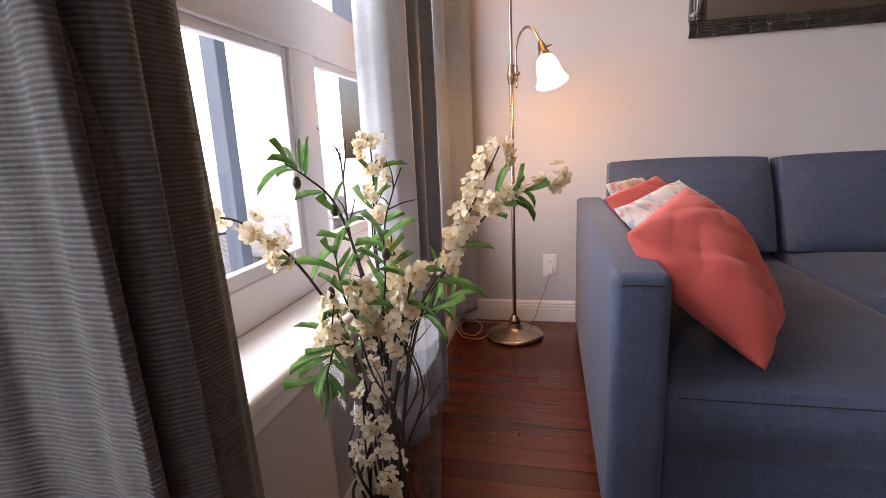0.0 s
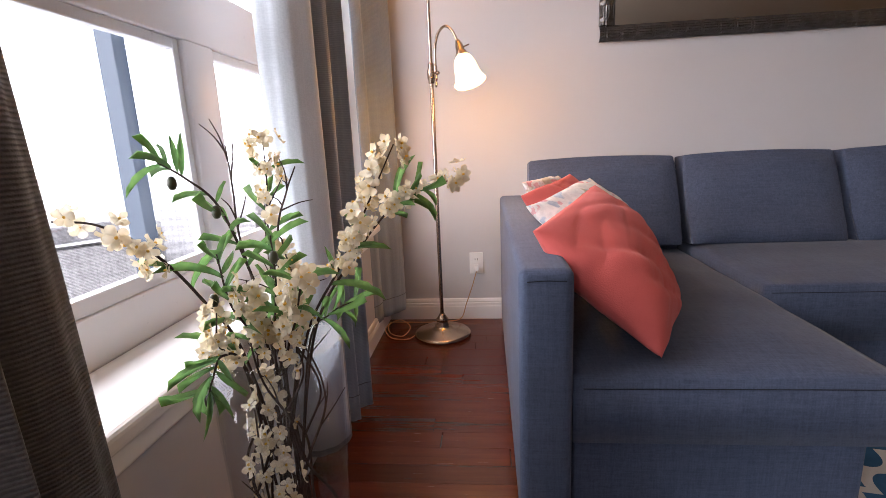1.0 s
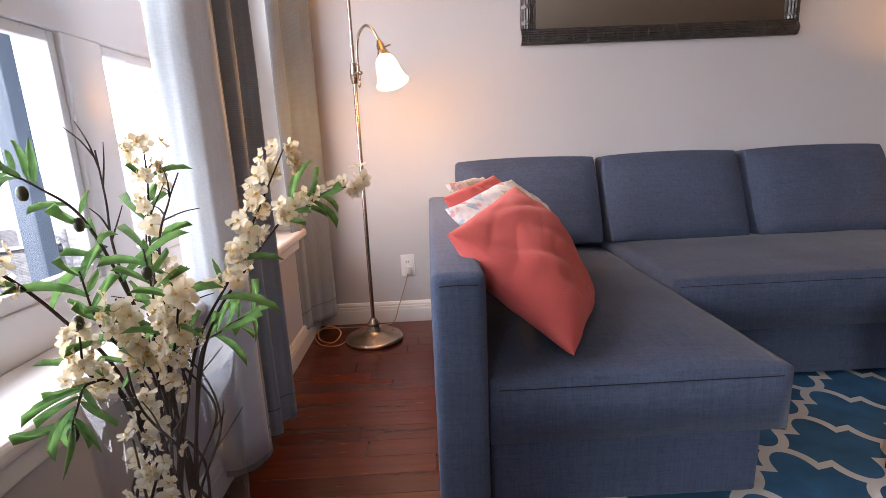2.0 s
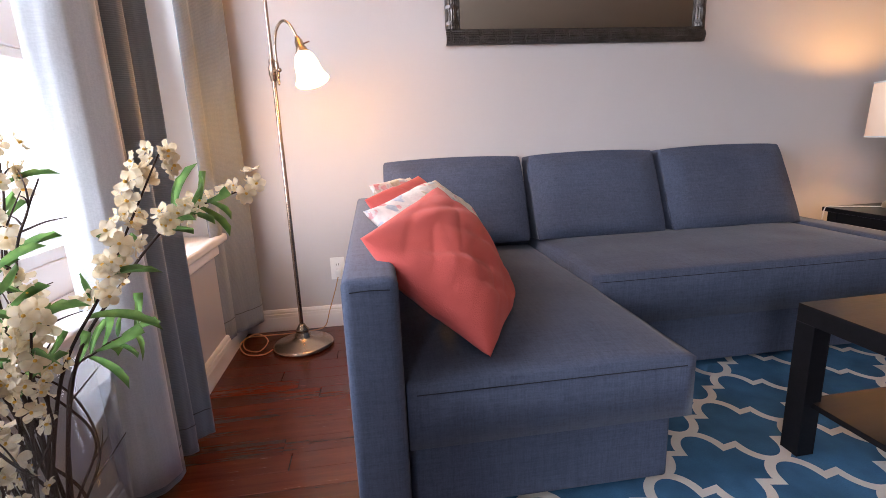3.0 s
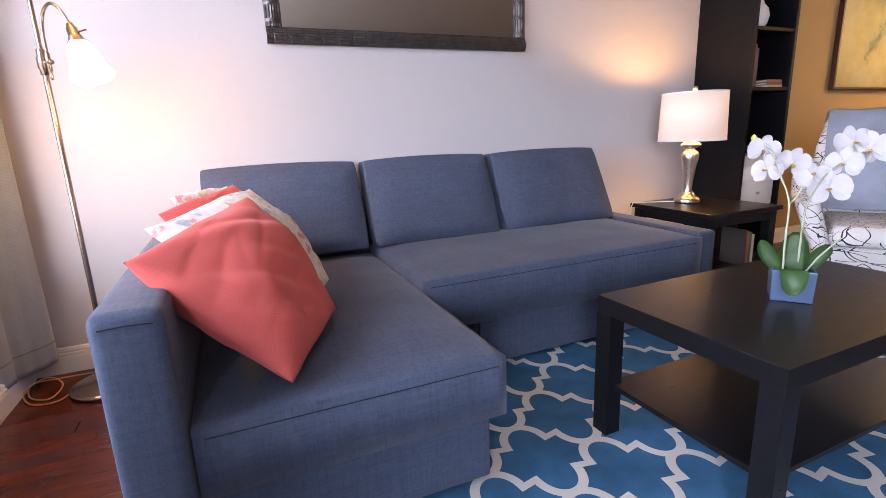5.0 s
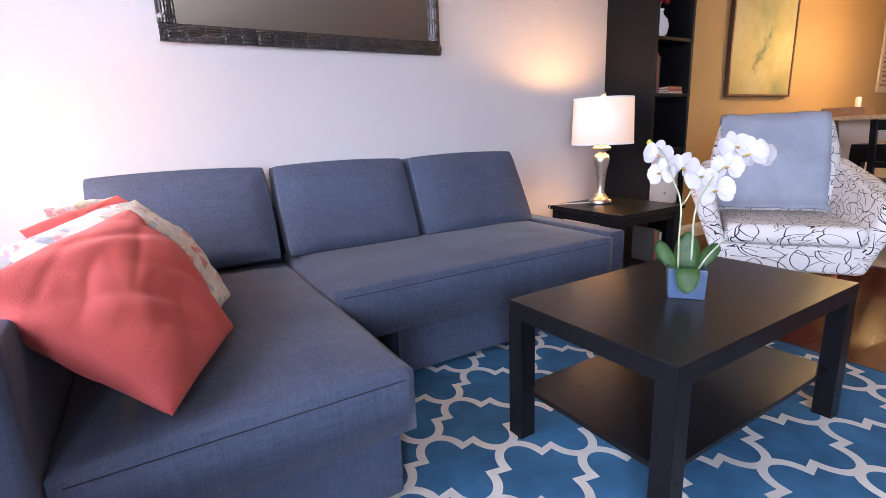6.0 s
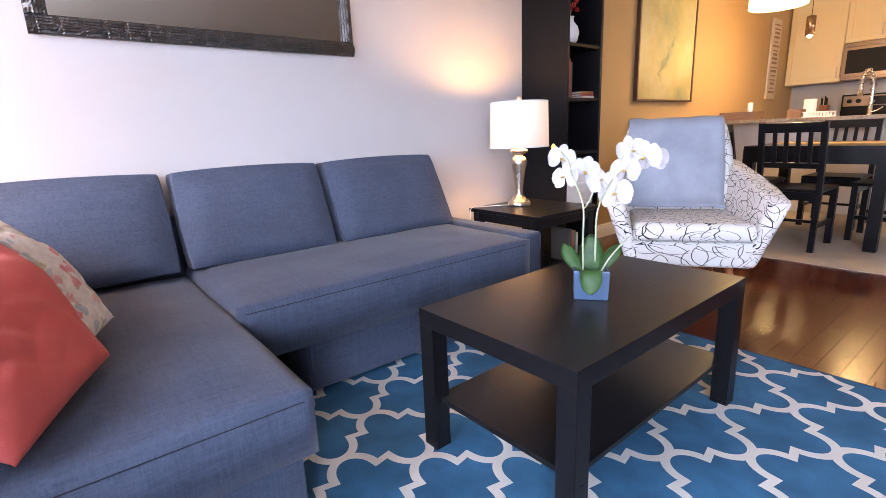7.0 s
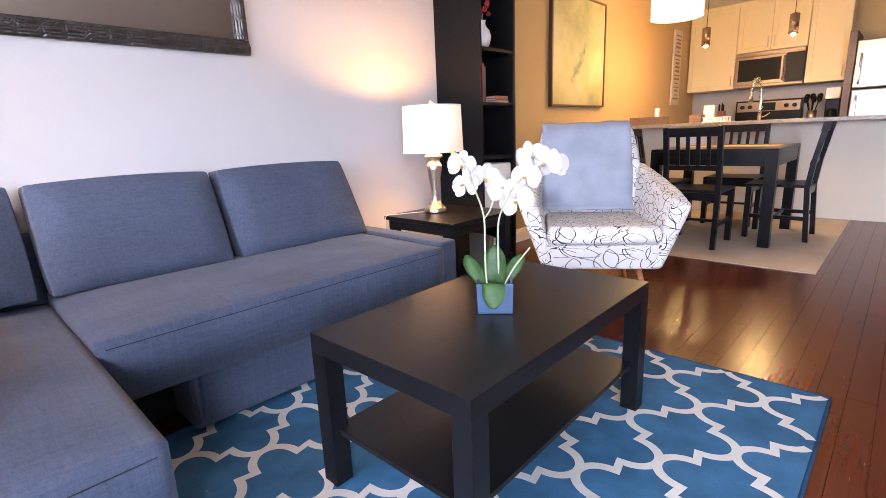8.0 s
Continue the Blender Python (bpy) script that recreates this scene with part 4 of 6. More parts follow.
def dining_table():
    t = thing("dining_table", "black-brown square dining table", "table")
    w, d, h = 0.96, 0.92, 0.752
    part("tabletop", box(-w / 2, w / 2, -d / 2, d / 2, h - 0.022, h, 0.002), M_BLACK, t)
    for x in (-1, 1):
        for y in (-1, 1):
            part("leg", box(x * w / 2, x * (w / 2 - 0.075), y * d / 2, y * (d / 2 - 0.075), 0, h - 0.022, 0.002), M_BLACK, t)
        part("apron", box(x * (w / 2 - 0.004), x * (w / 2 - 0.026), -d / 2 + 0.075, d / 2 - 0.075, h - 0.13, h - 0.022), M_BLACK, t)
        part("apron", box(-w / 2 + 0.075, w / 2 - 0.075, x * (d / 2 - 0.004), x * (d / 2 - 0.026), h - 0.13, h - 0.022), M_BLACK, t)
    t.matrix_basis = pose(5.71, 1.37, 0.007)
    return t


dining_table()


def dining_chair():
    """A slat-backed chair that faces +y, at the origin."""
    c = thing("dining_chair", "black slat-backed wooden dining chair", "chair", group="chairs round the dining table")
    w, d = 0.42, 0.43
    for s in (-1, 1):
        part("front_leg", box(s * (w / 2), s * (w / 2 - 0.038), d / 2 - 0.04, d / 2, 0, 0.43, 0.002), M_BLACK, c)
        post = bmesh.new()
        prof = [(-d / 2 - 0.03, 0), (-d / 2, 0.43), (-d / 2 - 0.02, 0.62), (-d / 2 - 0.075, 0.93)]
        ends = []
        for y, z in prof:
            ends.append([post.verts.new((s * w / 2 * k0, y + dy, z)) for k0, dy in ((1, 0), (1, 0.036), (1 - 0.036 / (w / 2), 0.036), (1 - 0.036 / (w / 2), 0))])
        for a, b in zip(ends, ends[1:]):
            for i in range(4):
                post.faces.new((a[i], a[(i + 1) % 4], b[(i + 1) % 4], b[i]))
        post.faces.new(ends[0][::-1])
        post.faces.new(ends[-1])
        bmesh.ops.recalc_face_normals(post, faces=post.faces)
        part("back_leg", post, M_BLACK, c)
        part("side_stretcher", box(s * (w / 2 - 0.008), s * (w / 2 - 0.028), -d / 2, d / 2 - 0.04, 0.17, 0.20), M_BLACK, c)
    part("seat", box(-w / 2, w / 2, -d / 2 + 0.02, d / 2 + 0.015, 0.43, 0.452, 0.006, 3), M_BLACK, c)
    part("seat_rail", box(-w / 2 + 0.03, w / 2 - 0.03, d / 2 - 0.03, d / 2 - 0.01, 0.37, 0.43), M_BLACK, c)
    part("seat_rail", box(-w / 2 + 0.03, w / 2 - 0.03, -d / 2 + 0.005, -d / 2 + 0.025, 0.37, 0.43), M_BLACK, c)
    lean = math.atan2(0.055, 0.31)
    mm = Matrix.Translation((0, -d / 2 - 0.002, 0.62)) @ Matrix.Rotation(lean, 4, "X")
    part("top_rail", box(-w / 2 + 0.034, w / 2 - 0.034, 0.004, 0.026, 0.24, 0.31, 0.003, 2, None, mm), M_BLACK, c)
    part("lower_rail", box(-w / 2 + 0.034, w / 2 - 0.034, 0.004, 0.024, -0.02, 0.02, 0.003, 2, None, mm), M_BLACK, c)
    for x in (-0.11, -0.037, 0.037, 0.11):
        part("slat", box(x - 0.014, x + 0.014, 0.008, 0.020, 0.018, 0.245, 0.002, 2, None, mm), M_BLACK, c)
    part("cross_stretcher", box(-w / 2 + 0.02, w / 2 - 0.02, -0.01, 0.012, 0.175, 0.195), M_BLACK, c)
    return c


ch1 = dining_chair()
ch1.matrix_basis = pose(5.20, 1.42, 0.007, 0, 0, -90)
copy_thing(ch1, pose(5.80, 0.955, 0.007, 0, 0, 0))
copy_thing(ch1, pose(6.28, 1.42, 0.007, 0, 0, 90))
copy_thing(ch1, pose(5.68, 1.93, 0.007, 0, 0, 180))


# ---- armchair ----
M_THROW = plain("grey_blue_fleece", (0.30, 0.325, 0.385), 1.0, vary=0.25, big=7, fine=150, relief=0.8, spec=0.1)

def slab(stations, r=0.03, seg=3):
    """A padded body through cross-sections, each of four corners, with rounded edges."""
    own = bmesh.new()
    rings = [[own.verts.new(p) for p in s] for s in stations]
    for a, b in zip(rings, rings[1:]):
        for i in range(4):
            own.faces.new((a[i], a[(i + 1) % 4], b[(i + 1) % 4], b[i]))
    own.faces.new(rings[0][::-1])
    own.faces.new(rings[-1])
    bmesh.ops.recalc_face_normals(own, faces=own.faces)
    sharp = [e for e in own.edges if e.calc_face_angle(0) > 0.6]
    bmesh.ops.bevel(own, geom=sharp, offset=r, segments=seg, profile=0.5, affect="EDGES")
    return own


def armchair():
    a = thing("armchair", "cream armchair with a black leaf-outline print and wooden legs", "chair")
    part("seat_base", slab([[(-0.27, -0.36, z0), (0.27, -0.36, z0), (0.25, 0.30, z0), (-0.25, 0.30, z0)] for z0 in (0.235,)] + [[(-0.30, -0.385, 0.375), (0.30, -0.385, 0.375), (0.28, 0.30, 0.375), (-0.28, 0.30, 0.375)]], 0.02), M_CREAMLEAF, a, "", True)
    part("seat_cushion", slab([[(-0.275, -0.41, 0.378), (0.275, -0.41, 0.378), (0.26, 0.22, 0.36), (-0.26, 0.22, 0.36)], [(-0.285, -0.42, 0.42), (0.285, -0.42, 0.42), (0.265, 0.22, 0.41), (-0.265, 0.22, 0.41)], [(-0.27, -0.405, 0.475), (0.27, -0.405, 0.475), (0.25, 0.22, 0.455), (-0.25, 0.22, 0.455)]], 0.022), M_CREAMLEAF, a, "", True)
    part("backrest", slab([[(-0.30, 0.16, 0.36), (0.30, 0.16, 0.36), (0.27, 0.34, 0.24), (-0.27, 0.34, 0.24)], [(-0.335, 0.20, 0.60), (0.335, 0.20, 0.60), (0.31, 0.36, 0.60), (-0.31, 0.36, 0.60)], [(-0.315, 0.25, 0.80), (0.315, 0.25, 0.80), (0.30, 0.39, 0.80), (-0.30, 0.39, 0.80)], [(-0.275, 0.295, 0.975), (0.275, 0.295, 0.975), (0.265, 0.40, 0.965), (-0.265, 0.40, 0.965)]], 0.045), M_CREAMLEAF, a, "", True)
    for s in (-1, 1):
        st = []
        for y, top, out, inn in ((-0.37, 0.575, 0.425, 0.335), (-0.15, 0.615, 0.44, 0.32), (0.10, 0.665, 0.425, 0.31), (0.33, 0.74, 0.36, 0.28)):
            st.append([(s * 0.225, y, 0.235), (s * 0.30, y, 0.235), (s * out, y - 0.02, top), (s * inn, y - 0.02, top + 0.012)])
        part("armrest", slab(st, 0.028), M_CREAMLEAF, a, "", True)
    for x in (-0.20, 0.20):
        for y in (-0.24, 0.22):
            part("leg", tube([(x, y, 0.245), (x * 1.3, y * 1.25, 0.0)], 0.02, 12, None, 2, 0.011), M_LEGWOOD, a, "", True)
    rows = []
    for y, z in ((0.418, 0.66), (0.418, 0.80), (0.415, 0.93), (0.385, 0.985), (0.33, 0.998), (0.285, 0.985), (0.262, 0.93), (0.245, 0.86), (0.232, 0.78), (0.212, 0.70), (0.195, 0.62), (0.185, 0.55), (0.165, 0.495), (0.13, 0.483)):
        rows.append([(-0.275 + 0.53 * k / 16 + 0.01 * noise.noise(Vector((k * 0.3, z * 5, 2))) + 0.05 * (0.75 - z) * (k / 16 - 0.2), y - (0.007 if y < 0.3 else -0.006) - 0.020 * noise.noise(Vector((k * 0.25, z * 3, 7))) * (y < 0.3), z + 0.008 * noise.noise(Vector((k * 0.35, z, 4)))) for k in range(17)])
    throw = part("throw_blanket", sheet(rows, 0.010), M_THROW, None, "", True)
    tagged(throw, "soft grey-blue fleece throw draped over the armchair", "blanket")
    a.matrix_basis = throw.matrix_basis = pose(3.53, 1.512, 0, 0, 0, -55)
    return a


arm_ob = armchair()

# drum pendant over the table
M_DRUM = glowing("lit_white_drum", (1.0, 0.70, 0.30), 7.5, (0.8, 0.75, 0.65), 0.8)
dp = thing("drum_pendant", "white drum pendant lamp over the dining table, lit", "pendant lamp", (5.75, 1.87, 1.83))
part("shade", lathe([(0.208, 1.885), (0.211, 1.885), (0.211, 2.11), (0.208, 2.11), (0.208, 1.89)], 56, (5.75, 1.87, 0)), M_DRUM, dp, "", True)
part("cord", tube([(5.75, 1.87, 2.0), (5.75, 1.87, ZC)], 0.004, 8), M_BLACKGLOSS, dp)


# ---- flowers ----
M_STEM = plain("dark_twig_bark", (0.045, 0.026, 0.020), 0.85, vary=0.4, big=40, fine=200, relief=0.5)
M_PETAL = leafy("cream_silk_petal", (0.90, 0.83, 0.67), (0.87, 0.70, 0.42), 0.4, 0.8)
M_LEAF = leafy("olive_silk_leaf", (0.26, 0.46, 0.13), (0.07, 0.18, 0.065), 0.55, 0.45)
M_OLIVE = plain("dark_olive", (0.045, 0.045, 0.02), 0.4, vary=0.4, big=60)
M_STAMEN = plain("yellow_stamen", (0.72, 0.42, 0.06), 0.8)
M_WHITEPETAL = leafy("white_silk_petal", (0.86, 0.84, 0.85), (0.80, 0.78, 0.80), 0.3, 0.75)
M_BROADLEAF = leafy("broad_green_leaf", (0.13, 0.27, 0.07), (0.07, 0.17, 0.045), 0.15, 0.35)
M_ORCHIDSTEM = plain("pale_green_stem", (0.42, 0.46, 0.30), 0.6)
VX, VY = -0.118, 0.872


def petal_mesh(length, width, cup, tip=0.6, nu=5, nv=4, curl=0.0):
    """A spoon-shaped petal along +x from the origin, cupped towards +z."""
    own = bmesh.new()
    g = []
    for i in range(nu + 1):
        u = i / nu
        w = width * (math.sin(math.pi * min(1, u ** tip) * 0.94 + 0.06)) ** 0.8 * 0.5 if u < 1 else width * 0.12
        row = []
        for j in range(nv + 1):
            s = 2 * j / nv - 1
            row.append(own.verts.new((length * u - 0.08 * length * s * s * (u > 0.8), w * s, cup * u * u * length + curl * length * s * s * (0.3 + u) * 0.5)))
        g.append(row)
    for a, b in zip(g, g[1:]):
        for j in range(nv):
            own.faces.new((a[j], b[j], b[j + 1], a[j + 1]))
    return own


def round_petal(length, width, blunt, cup, wave, nu=9, nv=8):
    """A broad rounded petal along +x, narrow at its root, with a gently waved rim."""
    own = bmesh.new()
    g = []
    for i in range(nu + 1):
        u = i / nu
        w = width * 0.5 * (0.10 + 0.90 * math.sin(math.pi * 0.5 * min(1, u / blunt)) ** 1.3 if u < blunt else math.sqrt(max(0.0, 1 - ((u - blunt) / (1.02 - blunt)) ** 2)))
        g.append([own.verts.new((length * u, w * (2 * j / nv - 1), length * (cup * (u - 0.5) ** 2 - 0.25 * cup + wave * (2 * j / nv - 1) ** 2 * math.sin(u * 6 + j)))) for j in range(nv + 1)])
    for a, b in zip(g, g[1:]):
        for j in range(nv):
            own.faces.new((a[j], b[j], b[j + 1], a[j + 1]))
    return own


def mesh_of(name, bm, material):
    me = bpy.data.meshes.new(name)
    bm.to_mesh(me)
    bm.free()
    me.materials.append(material)
    me.shade_smooth()
    return me


def blossom_mesh(k):
    own = None
    rng = random.Random(k)
    for i in range(5):
        p = round_petal(rng.uniform(0.018, 0.022), rng.uniform(0.0135, 0.0165), 0.66, rng.uniform(0.4, 0.9), 0.10, 6, 5)
        p.transform(Matrix.Rotation(2 * math.pi * i / 5 + rng.uniform(-0.15, 0.15), 4, "Z") @ Matrix.Rotation(-rng.uniform(0.05, 0.45), 4, "Y"))
        own = join(own, p)
    return mesh_of("blossom", own, M_PETAL)


def stamen_mesh():
    own = lathe([(0, -0.002), (0.0022, 0), (0.0026, 0.004), (0, 0.006)], 8)
    return mesh_of("stamen", own, M_STAMEN)


def leaf_mesh(k, length, width, material, bend):
    p = petal_mesh(length, width, -bend, 0.75, 7, 2, 0.35)
    return mesh_of("leaf", p, material)


BLOSSOMS = [blossom_mesh(k) for k in range(5)]
STAMEN = stamen_mesh()
LEAVES = [leaf_mesh(k, (0.060, 0.074, 0.086, 0.068)[k], (0.0105, 0.0115, 0.012, 0.013)[k], M_LEAF, (0.15, 0.3, 0.45, -0.2)[k]) for k in range(4)]
OLIVE = mesh_of("olive", lathe([(0, -0.010), (0.004, -0.009), (0.0068, -0.003), (0.0065, 0.004), (0.004, 0.009), (0, 0.0105)], 12), M_OLIVE)
frng = random.Random(11)


def aim(at, d, spin):
    """A pose whose z looks along d."""
    q = Vector((0, 0, 1)).rotation_difference(Vector(d).normalized())
    return Matrix.Translation(at) @ q.to_matrix().to_4x4() @ Matrix.Rotation(spin, 4, "Z")


def lay(at, d, spin):
    """A pose whose x runs along d, the upper side up."""
    d = Vector(d).normalized()
    side = Vector((0, 0, 1)).cross(d)
    side = side.normalized() if side.length > 0.05 else Vector((0, 1, 0))
    up = d.cross(side)
    m = Matrix((d, side, up)).transposed().to_4x4()
    return Matrix.Translation(at) @ m @ Matrix.Rotation(spin, 4, "X")


def hung(name, me, parent, m):
    ob = new(name, me)
    ob.parent = parent
    ob.matrix_basis = m
    return ob


def along(path, t):
    f = t * (len(path) - 1)
    i = min(int(f), len(path) - 2)
    return path[i].lerp(path[i + 1], f - i), (path[i + 1] - path[i]).normalized()


def spray(label, pts, flowers=(), leaves=(), olives=(), thick=0.0035, twigs=0):
    """One stem with its blossoms, leaves and fruit. flowers, leaves: (from, to, how many) along the stem."""
    path = smooth_path(pts, 8)
    st = part("flower_stem", tube(pts, thick, 6, None, 8, 0.0012), M_STEM, None, label, True)
    tagged(st, label, "artificial flower", "stems in the tall vase")
    for a, b, n in flowers:
        n = int(n * 2.3)
        for i in range(n):
            t = a + (b - a) * (i + frng.uniform(0, 0.9)) / n
            p, d = along(path, min(0.999, t))
            out = Vector((frng.uniform(-1, 1), frng.uniform(-1.15, 0.6), frng.uniform(-0.45, 0.9)))
            out = (out - d * out.dot(d) * 0.6).normalized()
            q = p + out * frng.uniform(0.008, 0.032)
            k = frng.uniform(0.6, 0.92)
            m = aim(q, out, frng.uniform(0, 6)) @ Matrix.Scale(k, 4)
            fl = hung("blossom", BLOSSOMS[frng.randrange(5)], st, m)
            hung("stamen", STAMEN, fl, Matrix())
    for a, b, n in leaves:
        n = int(n * 1.25)
        for i in range(n):
            t = a + (b - a) * (i + frng.uniform(0, 0.9)) / n
            p, d = along(path, min(0.999, t))
            ang = i * 2.4 + frng.uniform(-0.4, 0.4)
            side = d.orthogonal().normalized()
            out = (d * 0.75 + side * math.cos(ang) + d.cross(side) * math.sin(ang)).normalized()
            hung("leaf", LEAVES[frng.randrange(4)], st, lay(p, out, frng.uniform(-0.7, 0.7)) @ Matrix.Scale(frng.uniform(0.65, 1.05), 4))
    for t, off in olives:
        p, d = along(path, t)
        hung("olive", OLIVE, st, Matrix.Translation(p + Vector(off)))
    for i in range(twigs):
        p, d = along(path, frng.uniform(0.45, 0.98))
        e = p + Vector((frng.uniform(-0.05, 0.05), frng.uniform(-0.04, 0.04), frng.uniform(0.01, 0.07)))
        part("twig", tube([p, p.lerp(e, 0.5) + Vector((0.004, -0.003, 0.004)), e], 0.0016, 5, None, 4, 0.0007), M_STEM, st)
    return st


BLOOM = "cream artificial blossom stem in a tall glass vase"
OLIVEB = "green artificial olive stem in a tall glass vase"
spray(BLOOM, [(-0.14, 0.88, 0.03), (-0.10, 0.86, 0.35), (-0.055, 0.885, 0.64), (0.01, 0.93, 0.76), (0.08, 0.975, 0.845), (0.14, 1.00, 0.868), (0.192, 1.032, 0.885)], [(0.62, 0.78, 6), (0.86, 1.0, 4)], [(0.62, 0.80, 9)])
spray(BLOOM, [(-0.10, 0.90, 0.03), (-0.13, 0.87, 0.3), (-0.07, 0.87, 0.62), (0.0, 0.895, 0.76), (0.045, 0.91, 0.85), (0.09, 0.932, 0.945)], [(0.55, 0.92, 15), (0.93, 1.0, 4)], [(0.5, 0.75, 4)])
spray(BLOOM, [(-0.09, 0.85, 0.03), (-0.11, 0.88, 0.35), (-0.115, 0.89, 0.63), (-0.14, 0.94, 0.80), (-0.152, 0.985, 0.90), (-0.163, 1.01, 0.97)], [(0.62, 0.75, 3), (0.78, 1.0, 8)], [(0.6, 0.85, 5)], (), 0.0035, 3)
spray(BLOOM, [(-0.13, 0.84, 0.03), (-0.12, 0.87, 0.3), (-0.16, 0.85, 0.61), (-0.19, 0.80, 0.735), (-0.225, 0.76, 0.815), (-0.265, 0.725, 0.858), (-0.305, 0.70, 0.868)], [(0.58, 0.8, 7), (0.86, 0.96, 2)], [(0.5, 0.62, 2)])
spray(BLOOM, [(-0.12, 0.90, 0.03), (-0.09, 0.88, 0.3), (-0.12, 0.86, 0.6), (-0.125, 0.83, 0.68), (-0.115, 0.80, 0.76)], [(0.55, 1.0, 13)], [(0.6, 0.95, 4)])
spray(BLOOM, [(-0.15, 0.87, 0.03), (-0.12, 0.84, 0.35), (-0.09, 0.84, 0.6), (-0.05, 0.81, 0.70), (-0.03, 0.80, 0.77)], [(0.5, 1.0, 12)], [(0.6, 0.95, 4)])
spray(BLOOM, [(-0.11, 0.87, 0.03), (-0.14, 0.88, 0.35), (-0.15, 0.83, 0.6), (-0.165, 0.79, 0.66), (-0.15, 0.77, 0.72)], [(0.55, 1.0, 10)], [(0.5, 0.8, 3)])
spray(BLOOM, [(-0.10, 0.86, 0.03), (-0.12, 0.85, 0.35), (-0.08, 0.86, 0.6), (-0.075, 0.87, 0.72), (-0.09, 0.88, 0.80)], [(0.6, 1.0, 9)], [(0.6, 0.9, 4)], (), 0.0035, 3)
spray(BLOOM, [(-0.13, 0.89, 0.03), (-0.10, 0.83, 0.25), (-0.09, 0.81, 0.40), (-0.10, 0.82, 0.52), (-0.12, 0.83, 0.60)], [(0.4, 1.0, 10)], [])
spray(BLOOM, [(-0.12, 0.86, 0.03), (-0.15, 0.86, 0.25), (-0.14, 0.82, 0.42), (-0.13, 0.80, 0.55)], [(0.55, 1.0, 7)], [])
spray(OLIVEB, [(-0.14, 0.90, 0.03), (-0.10, 0.89, 0.3), (-0.12, 0.88, 0.62), (-0.14, 0.86, 0.76), (-0.165, 0.84, 0.865), (-0.195, 0.815, 0.91), (-0.225, 0.80, 0.935)], [], [(0.5, 0.72, 6), (0.84, 1.0, 6)], [(0.93, (0.0, 0.004, -0.022)), (0.7, (0.01, -0.01, -0.02))])
spray(OLIVEB, [(-0.10, 0.88, 0.03), (-0.14, 0.87, 0.3), (-0.145, 0.82, 0.60), (-0.15, 0.77, 0.655), (-0.155, 0.745, 0.63), (-0.158, 0.735, 0.61)], [], [(0.6, 0.98, 9)], [(0.995, (0, 0, -0.008))], 0.0028)
spray(OLIVEB, [(-0.13, 0.86, 0.03), (-0.11, 0.88, 0.3), (-0.07, 0.89, 0.61), (-0.04, 0.93, 0.66), (-0.005, 0.985, 0.668)], [], [(0.6, 1.0, 9)], [], 0.0028)
spray(OLIVEB, [(-0.12, 0.88, 0.03), (-0.13, 0.85, 0.3), (-0.11, 0.85, 0.62), (-0.09, 0.84, 0.74), (-0.085, 0.83, 0.82)], [], [(0.5, 1.0, 12)], [(0.9, (0.01, -0.02, 0.0))], 0.003)
spray(OLIVEB, [(-0.11, 0.89, 0.03), (-0.10, 0.86, 0.3), (-0.13, 0.84, 0.62), (-0.15, 0.81, 0.72), (-0.155, 0.80, 0.80)], [], [(0.5, 1.0, 11)], [(0.8, (-0.012, -0.015, -0.005))], 0.003)
spray("bare dark twig among artificial blossoms in a vase", [(-0.12, 0.87, 0.03), (-0.10, 0.88, 0.3), (-0.13, 0.88, 0.63), (-0.17, 0.90, 0.80), (-0.185, 0.925, 0.88), (-0.19, 0.93, 0.955)], [], [], [], 0.003, 5)
spray("bare dark twig among artificial blossoms in a vase", [(-0.11, 0.86, 0.03), (-0.13, 0.88, 0.3), (-0.11, 0.89, 0.63), (-0.115, 0.92, 0.80), (-0.105, 0.95, 0.87), (-0.09, 0.965, 0.915)], [], [], [], 0.003, 5)
spray("bare dark twig among artificial blossoms in a vase", [(-0.14, 0.88, 0.03), (-0.16, 0.86, 0.2), (-0.15, 0.88, 0.45), (-0.12, 0.90, 0.62), (-0.14, 0.93, 0.78), (-0.15, 0.96, 0.85)], [], [], [], 0.003, 6)

for k in range(7):
    a0 = k * 0.9 + 0.3
    pts = [(VX + 0.07 * math.cos(a0), VY + 0.07 * math.sin(a0), 0.02)]
    for q in range(1, 7):
        aa = a0 + q * (0.75 if k % 2 else -0.6)
        pts.append((VX + (0.055 + 0.02 * math.sin(q * 2.1 + k)) * math.cos(aa), VY + (0.055 + 0.02 * math.sin(q * 2.1 + k)) * math.sin(aa), 0.02 + q * 0.098))
    pts.append((VX + 0.05 * math.cos(a0 + 1), VY + 0.05 * math.sin(a0 + 1), 0.70))
    spray("curled dark willow twig in a tall glass vase", pts, [], [], [], 0.0042, 2)

vase = thing("floor_vase", "tall clear glass floor vase holding artificial stems", "vase", (VX, VY, 0))
wall_ = part("body", lathe([(0.091, 0.012), (0.097, 0.3), (0.108, 0.630), (0.105, 0.630), (0.094, 0.3), (0.087, 0.014)], 64, (VX, VY, 0)), M_VASE, vase, "", True)
rim_ = part("rim", lathe([(0.105, 0.631), (0.1065, 0.634), (0.108, 0.631)], 64, (VX, VY, 0)), M_VASE, vase, "", True)
foot_ = part("foot", lathe([(0, 0.0005), (0.088, 0.0005), (0.091, 0.004), (0.091, 0.0115), (0, 0.0115)], 64, (VX, VY, 0)), M_VASE, vase, "", True)
for o in (wall_, rim_, foot_):
    o.visible_shadow = False

